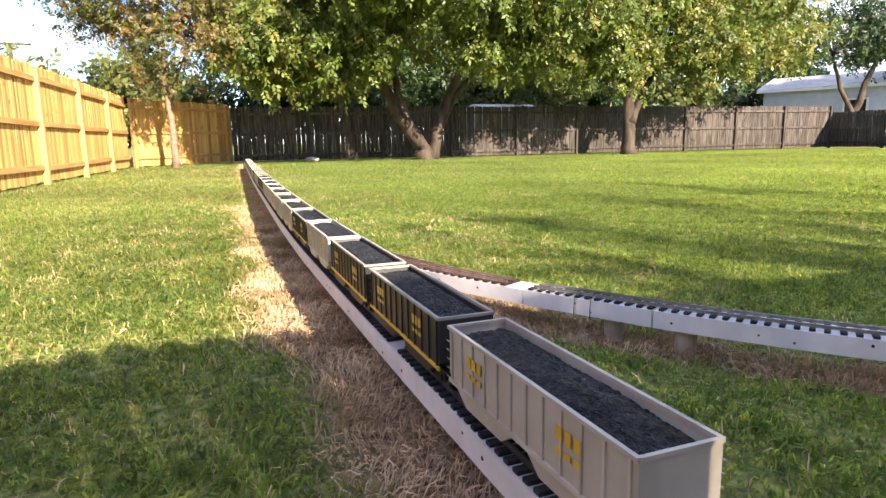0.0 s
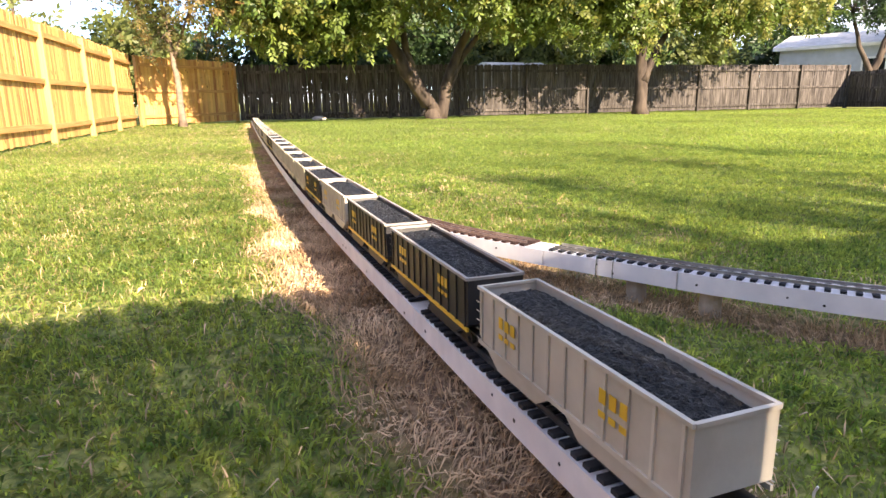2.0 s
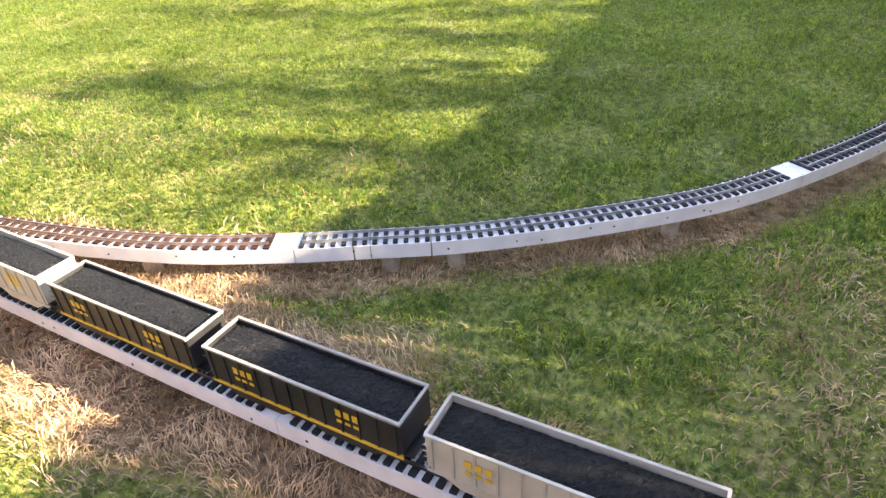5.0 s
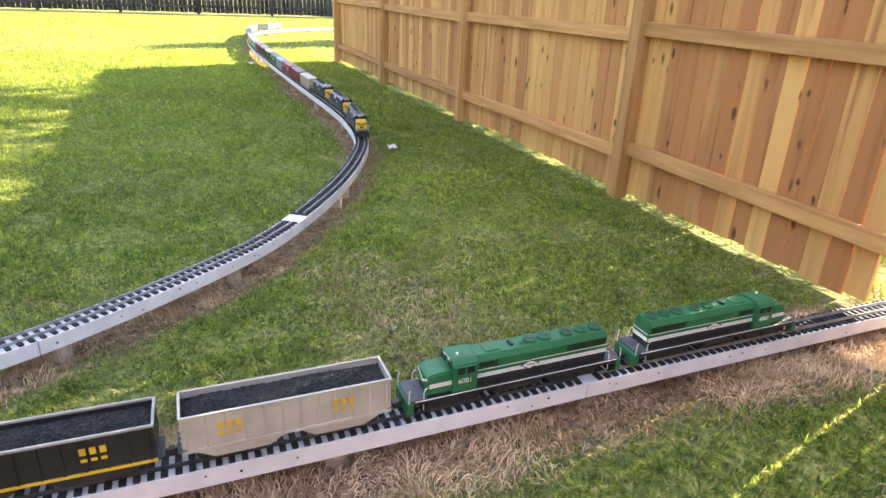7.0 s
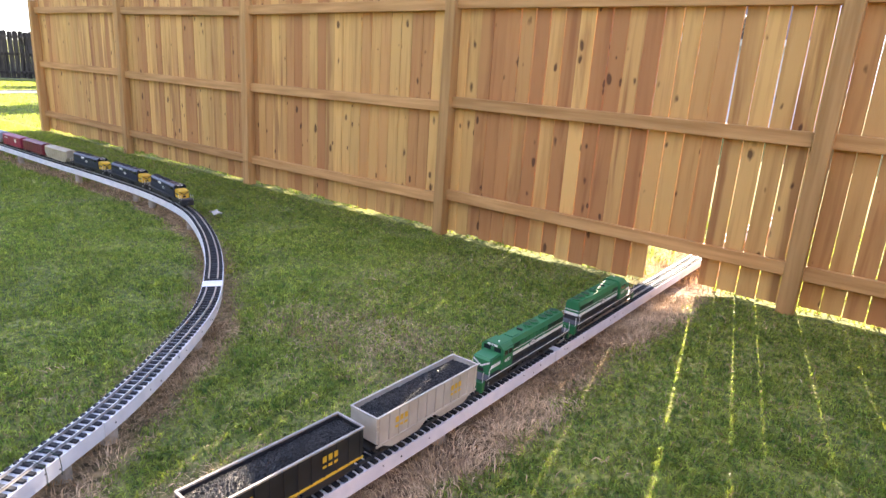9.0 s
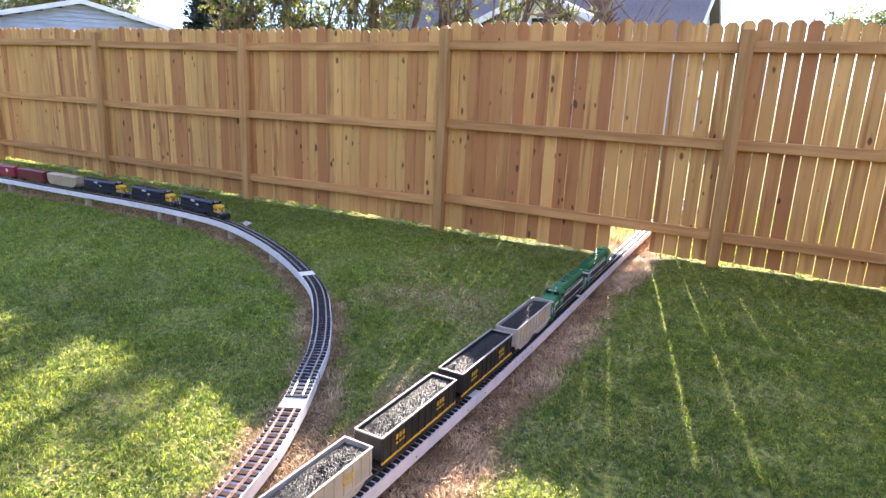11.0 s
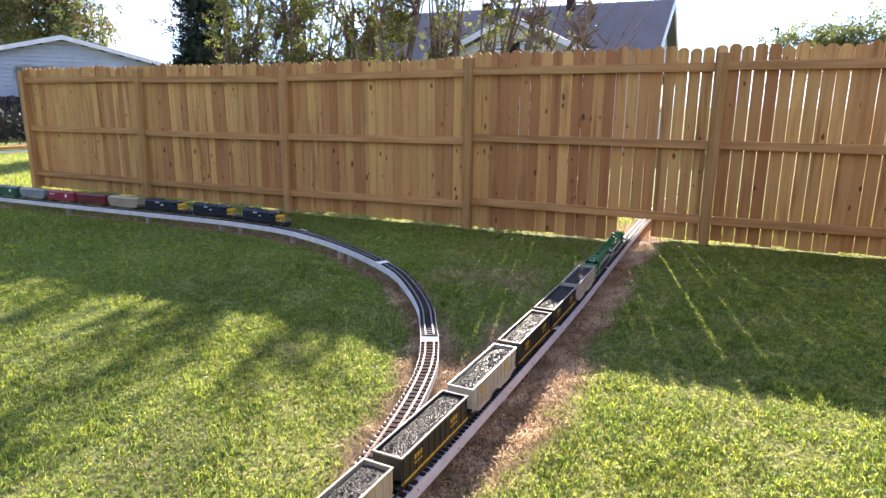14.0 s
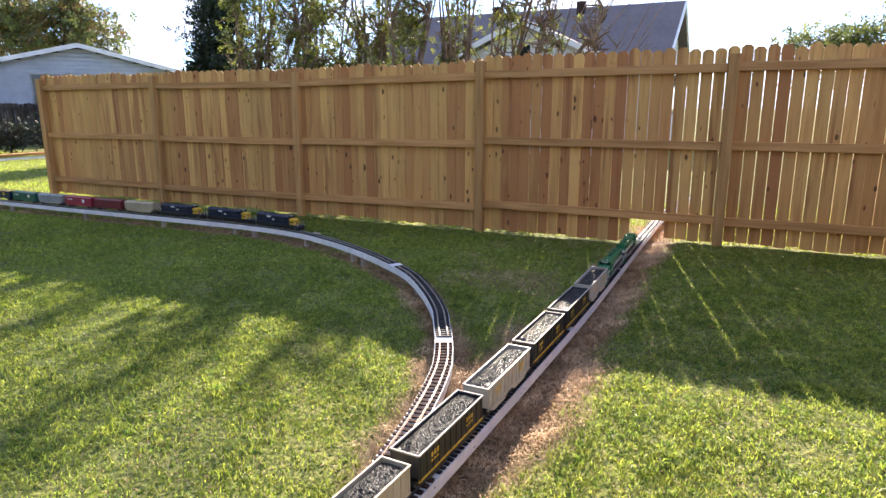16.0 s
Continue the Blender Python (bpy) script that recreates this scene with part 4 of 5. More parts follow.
def boxcar(name, label, colour, roof, group, door=True, covered=False, logo=None):
    root = thing(name, Matrix.Identity(4), label, "freight car", group)
    L, W, T = 0.24, 0.052, 0.142
    if covered:
        b = prism(bmesh.new(), [(-L, 0.07), (-L + 0.05, 0.026), (L - 0.05, 0.026), (L, 0.07), (L, 0.13), (-L, 0.13)], "y", -W, W)
    else:
        b = boxed(-L, L, -W, W, 0.030, 0.132, bev=0.0015)
    body = part("body", b, colour, root)
    part("roof", prism(bmesh.new(), [(-W - 0.001, 0.1322 if not covered else 0.1302), (W + 0.001, 0.1322 if not covered else 0.1302), (W * 0.7, T - 0.002), (0, T), (-W * 0.7, T - 0.002)], "x", -L - 0.001, L + 0.001), roof, root)
    part("roof_walk", boxed(-L, L, -0.008, 0.008, T + 0.001, T + 0.003), roof, root)
    for s in (-1, 1):
        for k in range(10):
            x = -L + 0.02 + k * (2 * L - 0.04) / 9
            if door and abs(x) < 0.05:
                continue
            y0, y1 = (W - 0.0005, W + 0.002) if s > 0 else (-W - 0.002, -W + 0.0005)
            part("rib", boxed(x - 0.002, x + 0.002, y0, y1, 0.036, 0.128), colour, body)
        if door:
            y0, y1 = (W, W + 0.003) if s > 0 else (-W - 0.003, -W)
            part("door", boxed(-0.042, 0.042, y0, y1, 0.034, 0.128, bev=0.0008), colour, body)
        if logo:
            y0, y1 = (W + 0.001, W + 0.0026) if s > 0 else (-W - 0.0026, -W - 0.001)
            part("side_mark", boxed(0.085, 0.125, y0, y1, 0.075, 0.112), logo, body, "plain painted mark")
            for k in range(4):
                part("side_bar", boxed(-0.19 + k * 0.024, -0.175 + k * 0.024, y0, y1, 0.098, 0.112), logo, body, "painted lettering bar")
        coupler(root, s * 0.248, s)
        bogie(root, s * 0.18, 0.036)
    part("underframe", boxed(-L, L, -0.02, 0.02, 0.026 if not covered else 0.02, 0.0298 if not covered else 0.0258), "black", root)
    return root


def on_track(ob, pts, run, s, backward=False):
    """Stands a car on the rails with its middle at run s; its +x end points towards run 0."""
    h = 0.17
    def at(q):
        return Vector([float(np.interp(q, run, pts[:, k])) for k in range(3)])
    a, b, c = at(s - h), at(s + h), at(s)
    d = (a - b) * (-1 if backward else 1)
    mid = (a + b) / 2
    mid = Vector((mid.x, mid.y, c.z + RAIL_TOP))
    return Matrix.Translation(mid) @ Matrix.Rotation(math.atan2(d.y, d.x), 4, "Z")


COAL_GROUP, FREIGHT_GROUP = "cars of the coal train", "cars of the freight train"
s = run_at(main_pts, main_run, 1.745, -0.56) + 0.36
first = locomotive("diesel_locomotive", "green and black model diesel locomotive with cream stripes on the track", "6003", "green", "green_d", "cream", "green locomotives")
first.matrix_world = on_track(first, main_pts, main_run, s)
s += 0.735
second = locomotive("diesel_locomotive", "green model diesel locomotive running cab-end backwards", "6001", "green", "green_d", "cream", "green locomotives")
second.matrix_world = on_track(second, main_pts, main_run, s, True)
s += 0.64
COALS = {"silver": hopper("coal_hopper", "silver-tan ribbed model coal hopper with yellow bars and coal", "silver", "silver", 1, COAL_GROUP, bars=True),
         "black": hopper("coal_hopper", "black model coal hopper with yellow bars and coal load", "hblack", "rim", 2, COAL_GROUP, bars=True),
         "tan": hopper("coal_hopper", "tan model coal hopper with pale rim and coal load", "tan", "tan", 3, COAL_GROUP, panel=True)}
ORDER = ["silver", "black", "black", "silver", "black", "tan", "tan", "tan", "tan", "silver", "black", "black", "tan", "silver", "black", "silver", "tan", "black", "silver", "silver", "black", "tan", "silver", "black", "silver", "tan", "black"]
used = set()
for k in ORDER:
    m = on_track(None, main_pts, main_run, s)
    if k in used:
        copy_thing(COALS[k], m)
    else:
        COALS[k].matrix_world = m
        used.add(k)
    s += 0.552

s = run_at(loop_pts, loop_run, -1.5, -1.19) + 0.36
road = locomotive("freight_locomotive", "navy and yellow model freight locomotive on the loop track", "", "navy", "navy", "navy", "navy locomotives", nose="black", modern=True)
road.matrix_world = on_track(road, loop_pts, loop_run, s)
for k in range(2):
    s += 0.735
    copy_thing(road, on_track(None, loop_pts, loop_run, s))
s += 0.64
CONSIST = [("covered_hopper", "tan covered model hopper car on the loop track", "tancar", "tancar", False, True, None), ("boxcar", "maroon ribbed model boxcar on the loop track", "maroon", "maroon", True, False, None),
           ("boxcar", "red model boxcar with white marks", "red", "red", True, False, "cream"), ("covered_hopper", "grey covered model hopper car", "greycar", "greycar", False, True, None),
           ("boxcar", "dark green ribbed model boxcar on the loop track", "boxgreen", "boxgreen", True, False, "cream"), ("boxcar", "navy and yellow model boxcar", "navy", "yellow", True, False, "yellow"),
           ("boxcar", "navy ribbed model boxcar on the loop track", "navy", "navy", True, False, None), ("boxcar", "maroon model boxcar behind the navy one", "maroon", "maroon", True, False, None),
           ("boxcar", "teal ribbed model boxcar on the loop track", "teal", "teal", True, False, None), ("boxcar", "salmon ribbed model boxcar on the loop track", "salmon", "salmon", True, False, None),
           ("boxcar", "yellow ribbed model boxcar on the loop track", "yellow", "yellow", True, False, None), ("boxcar", "blue ribbed model boxcar on the loop track", "blue", "blue", True, False, None),
           ("covered_hopper", "black covered model hopper car", "black", "black", False, True, None), ("boxcar", "dark maroon model boxcar on the far curve", "maroon", "black", True, False, None),
           ("covered_hopper", "grey covered model hopper car on the far curve", "greycar", "greycar", False, True, None), ("boxcar", "salmon ribbed model boxcar on the far curve", "salmon", "salmon", True, False, None),
           ("boxcar", "black ribbed model boxcar on the far curve", "black", "black", True, False, None), ("boxcar", "teal ribbed model boxcar on the far curve", "teal", "teal", True, False, None)]
for name, label, c, roof, door, cov, logo in CONSIST:
    car = boxcar(name, label, c, roof, FREIGHT_GROUP, door, cov, logo)
    car.matrix_world = on_track(car, loop_pts, loop_run, s)
    s += 0.545


# ---- trees ----
def leaf_cloud(centres, spread, count, size, rng, droop=0.5, squash=0.75):
    """Small pointed leaves scattered round twig ends."""
    k = 7
    n = max(1, count // k)
    c = centres[rng.randint(0, len(centres), n)]
    p = c + rng.normal(size=(n, 3)) * np.array([spread, spread, spread * squash])
    axis = rng.normal(size=(n, 3))
    axis[:, 2] -= droop * 1.6
    axis /= np.linalg.norm(axis, axis=1)[:, None]
    side = np.cross(axis, rng.normal(size=(n, 3)))
    side /= np.linalg.norm(side, axis=1)[:, None]
    step = np.arange(k)
    flip = np.where(step % 2 == 0, 1.0, -1.0)
    flip[-1] = 0.0
    p = (p[:, None, :] + axis[:, None, :] * (step * size * 0.30)[None, :, None]).reshape(-1, 3)
    d = (axis[:, None, :] * 0.75 + side[:, None, :] * flip[None, :, None]).reshape(-1, 3) + rng.normal(size=(n * k, 3)) * 0.18
    d /= np.linalg.norm(d, axis=1)[:, None]
    flat = np.repeat(np.cross(axis, side), k, 0)
    w = np.cross(d, flat + rng.normal(size=(n * k, 3)) * 0.35)
    w /= np.linalg.norm(w, axis=1)[:, None]
    ln = size * rng.uniform(0.7, 1.2, (n * k, 1))
    wd = ln * 0.26
    v = np.stack([p, p + d * ln * 0.45 + w * wd, p + d * ln, p + d * ln * 0.45 - w * wd], 1)
    return v.reshape(-1, 3)


def tree(name, label, limbs, lobes, leaves, size, leaf, bark, seed, twigs=70, spread=0.38, droop=0.5, second=None, category="tree", at=None):
    """limbs: tapered point runs (points, r0, r1); lobes: ellipsoids of the crown (centre, radii), filled with twig ends."""
    rng = np.random.RandomState(seed)
    base = Vector(at if at else limbs[0][0][0])
    root = thing(name, Matrix.Translation(base), label, category)
    loc = lambda p: Vector(p) - base
    bm = bmesh.new()
    starts = []
    for pts, r0, r1 in limbs:
        k = len(pts)
        fine, rad = [], []
        for i in range(k - 1):
            for u in (0, 0.34, 0.67):
                p = Vector(pts[i]).lerp(Vector(pts[i + 1]), u)
                f = (i + u) / (k - 1)
                fine.append(loc(p) + Vector(rng.normal(size=3) * r0 * 0.13 * (0 if i + u == 0 else 1)))
                rad.append((r0 * (1 - f) + r1 * f) * (1.45 if i + u == 0 else 1))
        fine.append(loc(pts[-1]))
        rad.append(r1)
        tube(bm, fine, rad, 10)
        starts += fine[len(fine) // 2:]
    part("trunk", bm, bark, root, smooth=True)
    ends = []
    tw = bmesh.new()
    total = sum(r[0] * r[1] * r[2] for _, r in lobes)
    for c, r in lobes:
        for _ in range(max(6, int(twigs * r[0] * r[1] * r[2] / total))):
            d = rng.normal(size=3)
            d *= rng.uniform(0.45, 1.0) ** 0.6 / np.linalg.norm(d)
            e = Vector(c) + Vector(d * np.array(r)) - base
            src = min(starts, key=lambda q: (q - e).length)
            mid = src.lerp(e, 0.5) + Vector(rng.normal(size=3) * 0.15) + Vector((0, 0, 0.12))
            tube(tw, [src, mid, e], [0.022, 0.012, 0.004], 5)
            ends += [list(e), list(mid.lerp(e, 0.55)), list(mid.lerp(e, 0.8) + Vector(rng.normal(size=3) * 0.25))]
    tagged(part("branchwork", tw, bark, root), kind="stuff")
    ends = np.array(ends)
    n2 = int(leaves * (second[1] if second else 0))
    part("crown", mesh_arrays("crown", leaf_cloud(ends, spread, leaves - n2, size, rng, droop), 4, leaf), leaf, root)
    if n2:
        pick = ends[rng.rand(len(ends)) < 0.35]
        part("yellow_leaves", mesh_arrays("yellow_leaves", leaf_cloud(pick, spread, n2, size, rng, droop), 4, second[0]), second[0], root, "yellowing leaves")
    return root


tree("shade_tree", "large many-trunked shade tree with bright green drooping leaves",
     [([(-4.95, -20.5, -0.1), (-4.7, -20.5, 0.5), (-4.0, -20.4, 1.5), (-3.3, -20.2, 2.6), (-2.6, -19.9, 3.7), (-2.1, -19.7, 5.0)], 0.27, 0.08),
      ([(-4.95, -20.5, 0.2), (-4.3, -20.5, 1.2), (-3.9, -20.3, 2.4), (-3.7, -20.4, 4.0), (-3.5, -20.5, 5.5)], 0.16, 0.06),
      ([(-5.05, -20.5, 0.0), (-5.35, -20.5, 1.0), (-5.75, -20.4, 2.1), (-6.2, -20.2, 3.2), (-6.5, -20.0, 4.8)], 0.20, 0.07),
      ([(-5.3, -20.5, 0.9), (-5.95, -20.6, 1.9), (-6.8, -20.4, 3.0), (-7.6, -20.2, 4.2)], 0.13, 0.05)],
     [((-1.2, -19.3, 3.5), (1.9, 1.7, 1.6)), ((-0.1, -19.6, 3.6), (1.3, 1.3, 1.5)), ((-2.7, -19.4, 4.6), (2.0, 1.8, 1.3)), ((-4.4, -19.6, 5.4), (2.2, 2.0, 1.3)), ((-6.2, -19.4, 4.9), (2.1, 1.9, 1.5)),
      # lobes at y above -17 are out of view, added to shade fence and trunk
      ((-8.0, -19.4, 4.3), (1.6, 1.6, 1.6)), ((-4.5, -20.2, 7.0), (4.2, 2.6, 1.4)), ((-1.8, -20.0, 6.2), (2.4, 2.0, 1.5)), ((-3.0, -21.2, 3.6), (1.8, 1.2, 0.9)), ((-0.6, -18.9, 2.6), (1.7, 1.4, 0.75)), ((-2.2, -18.9, 3.2), (1.2, 1.2, 0.7)), ((-8.2, -18.9, 3.2), (1.5, 1.3, 0.9)), ((-1.6, -16.9, 4.7), (1.8, 1.6, 0.8)), ((-4.2, -16.7, 5.0), (1.9, 1.7, 0.9)), ((-6.8, -16.9, 4.8), (1.8, 1.6, 0.8)), ((-2.6, -15.2, 4.25), (1.6, 1.2, 0.5)), ((-5.0, -15.0, 4.35), (1.6, 1.2, 0.5)), ((-7.4, -15.2, 4.35), (1.6, 1.2, 0.5)), ((-0.7, -17.7, 3.3), (1.6, 1.2, 0.8)), ((-3.4, -17.5, 3.7), (1.6, 1.3, 0.8)), ((-6.0, -17.5, 3.7), (1.6, 1.3, 0.8)), ((-8.6, -17.6, 3.4), (1.5, 1.2, 0.8)), ((-2.1, -17.9, 3.0), (1.4, 1.1, 0.7)), ((-4.8, -17.9, 3.1), (1.4, 1.1, 0.7)), ((-7.3, -17.9, 3.0), (1.4, 1.1, 0.7)), ((0.4, -17.9, 3.2), (1.0, 1.0, 0.8)), ((-10.2, -17.4, 3.6), (1.2, 1.1, 0.9))],
     160000, 0.16, "leaf", "bark", 41, twigs=520, spread=0.30, droop=0.8, second=("leaf_yellow", 0.22))
tree("shade_tree", "broad shade tree with a forked pale-lit trunk and light green leaves",
     [([(-12.1, -19.6, -0.1), (-12.1, -19.6, 1.0), (-12.0, -19.6, 2.0), (-11.9, -19.5, 3.2), (-11.7, -19.5, 4.8)], 0.25, 0.10),
      ([(-12.1, -19.6, 1.1), (-12.6, -19.6, 2.1), (-13.3, -19.5, 3.1), (-14.1, -19.4, 4.6)], 0.15, 0.06)],
     [((-9.6, -18.9, 4.3), (1.9, 1.8, 1.5)), ((-11.4, -18.7, 4.3), (2.0, 1.8, 1.4)), ((-13.6, -18.7, 4.3), (2.0, 1.8, 1.5)), ((-15.6, -18.9, 4.5), (1.7, 1.7, 1.6)), ((-12.5, -19.4, 6.3), (4.6, 2.6, 1.6)),
      ((-17.3, -19.2, 5.2), (1.7, 1.5, 1.4)), ((-10.2, -18.5, 3.1), (1.5, 1.3, 0.8)), ((-14.6, -18.5, 3.2), (1.6, 1.3, 0.8)), ((-16.8, -18.9, 3.6), (1.5, 1.3, 0.9)), ((-18.9, -19.2, 4.3), (1.5, 1.3, 1.2))],
     98000, 0.16, "leaf", "bark", 42, twigs=440, spread=0.30, droop=0.8, second=("leaf_yellow", 0.40))
tree("young_tree", "thin young tree with sparse autumn leaves before the fence",
     [([(2.41, -19.5, -0.05), (2.42, -19.5, 0.9), (2.5, -19.5, 1.9), (2.62, -19.4, 3.2), (2.6, -19.4, 5.4)], 0.10, 0.02),
      ([(2.45, -19.5, 1.7), (2.0, -19.4, 2.8), (1.3, -19.3, 4.2)], 0.045, 0.012), ([(2.5, -19.5, 2.0), (3.2, -19.3, 3.0), (4.3, -19.0, 3.9)], 0.045, 0.012)],
     [((2.5, -19.2, 4.6), (2.2, 1.6, 1.7)), ((1.1, -19.0, 4.0), (1.3, 1.2, 1.4)), ((3.9, -19.0, 4.1), (1.3, 1.2, 1.2)), ((2.3, -19.2, 2.9), (1.5, 1.0, 0.6)), ((2.0, -18.9, 2.3), (1.7, 0.7, 0.6)), ((0.6, -18.9, 3.0), (0.9, 0.8, 0.8)), ((1.7, -17.4, 3.6), (1.6, 0.9, 0.8))],
     36000, 0.095, "leaf_autumn", "bark_twig", 43, twigs=190, spread=0.22, droop=0.3, second=("leaf_olive", 0.35))
tree("tree", "dark spreading tree behind the old fence beside a shed",
     [([(-26.3, -21.6, 0), (-26.2, -21.6, 1.6), (-26.6, -21.5, 2.8), (-27.2, -21.4, 4.2)], 0.22, 0.08), ([(-26.2, -21.6, 1.2), (-25.3, -21.7, 2.6), (-24.6, -21.7, 4.0)], 0.14, 0.05),
      ([(-27.8, -20.4, 0), (-28.2, -20.2, 2.0), (-28.9, -20.0, 3.8)], 0.2, 0.07)],
     [((-25.0, -21.5, 5.0), (2.2, 1.8, 1.6)), ((-27.6, -21.0, 5.2), (2.4, 2.0, 1.7)), ((-29.6, -19.8, 4.8), (2.2, 2.0, 1.9)), ((-29.0, -19.0, 3.4), (1.2, 1.2, 0.9))],
     20000, 0.17, "leaf_dark", "bark", 44, twigs=160, spread=0.32)
for i, (x, y, w, h, leaf) in enumerate([(3.5, -31, 3.0, 4.6, "leaf_olive"), (-2.0, -29, 3.8, 6.6, "leaf_dark"), (-7.5, -31, 4.0, 7.2, "leaf_dark"), (-13, -29, 3.8, 5.6, "leaf_olive"),
                                        (-18.5, -29, 3.6, 5.0, "leaf_dark"), (-21.8, -28, 3.2, 4.2, "leaf_olive"), (-24, -32, 4.4, 5.6, "leaf_olive"), (-31, -30, 4.2, 6.0, "leaf_dark"), (8.0, -34, 4.0, 4.4, "leaf_olive"), (-10.2, -36, 4.5, 8.0, "leaf_dark"), (-18, -38, 5.0, 8.5, "leaf_dark")]):
    tree("background_tree", "leafy tree beyond the old fence", [([(x, y, 0), (x + 0.2, y, h * 0.35), (x - 0.1, y, h * 0.7)], 0.16, 0.05)],
         [((x, y, h * 0.60), (w * 0.8, w * 0.6, h * 0.36)), ((x - w * 0.5, y + 0.4, h * 0.38), (w * 0.6, w * 0.5, h * 0.28)), ((x + w * 0.5, y + 0.5, h * 0.40), (w * 0.6, w * 0.5, h * 0.28))],
         8000, 0.32, leaf, "bark", 50 + i, twigs=130, spread=0.38)
# behind the new fence: tall shrubs, an evergreen, and trees by the houses
for i, (x, y, h, n) in enumerate([(-7.1, 4.7, 6.3, 8000), (-6.2, 5.0, 7.6, 9500), (-5.3, 4.7, 5.6, 7500), (-4.5, 5.2, 7.0, 7500), (-3.6, 5.0, 5.2, 6500), (-2.8, 5.7, 6.6, 5500), (-1.9, 6.0, 6.0, 4200), (-1.1, 6.1, 4.4, 1200), (-0.4, 6.3, 3.5, 350)]):
    low = 0.46 if x < -4 else 0.2
    stems = []
    rs = np.random.RandomState(70 + i)
    for k in range(9):
        a = rs.uniform(0, 6.28)
        d = Vector((math.cos(a), math.sin(a), 0))
        stems.append(([(x + d.x * 0.1, y + d.y * 0.1, 0), (x + d.x * 0.3, y + d.y * 0.3, h * 0.4), (x + d.x * rs.uniform(0.4, 1.3) + (0.5 if x > -2 else 0), y + d.y * rs.uniform(0.3, 0.9), h * rs.uniform(0.7, 1.0))], 0.032, 0.007))
    tree("tall_shrub", "tall upright shrub with fine sparse leaves behind the fence", stems, [((x, y, h * 0.42), (low, low * 1.4, h * 0.28)), ((x + 0.1, y, h * 0.74), (0.17, 0.40, h * 0.22))],
         n, 0.066, "leaf_shrub", "bark_twig", 80 + i, twigs=150, spread=0.10, droop=0.1, category="shrub", at=(x, y, 0))
tree("evergreen_tree", "narrow dark evergreen tree behind the fence", [([(-12.6, 9.4, 0), (-12.6, 9.4, 3), (-12.6, 9.4, 6.2)], 0.14, 0.02)],
     [((-12.6, 9.4, 2.0), (1.0, 1.0, 1.4)), ((-12.6, 9.4, 3.6), (0.85, 0.85, 1.3)), ((-12.6, 9.4, 5.2), (0.55, 0.55, 1.3))], 30000, 0.11, "needle", "bark", 90, twigs=300, spread=0.16, droop=-0.6)
tree("tree", "round autumn-tinted tree behind the pale blue house", [([(-34, 19, 0), (-34, 19, 3), (-33.6, 19, 6)], 0.3, 0.1)],
     [((-34.5, 19, 6.2), (3.6, 3.0, 2.2)), ((-31.5, 19.5, 5.4), (2.2, 2.0, 1.6)), ((-38, 18, 5.6), (3, 2.4, 2.4))], 16000, 0.24, "leaf_olive", "bark", 91, twigs=180, spread=0.4, second=("leaf_autumn", 0.4))
tree("tree", "airy tree behind the cedar fence", [([(5.6, 17.5, 0), (5.6, 17.5, 1.6), (5.4, 17.5, 3.0)], 0.12, 0.04)],
     [((4.6, 17.5, 3.2), (1.5, 1.2, 0.8)), ((6.6, 17.5, 3.3), (1.8, 1.4, 0.8))], 6500, 0.14, "leaf_olive", "bark_twig", 92, twigs=130, spread=0.24)


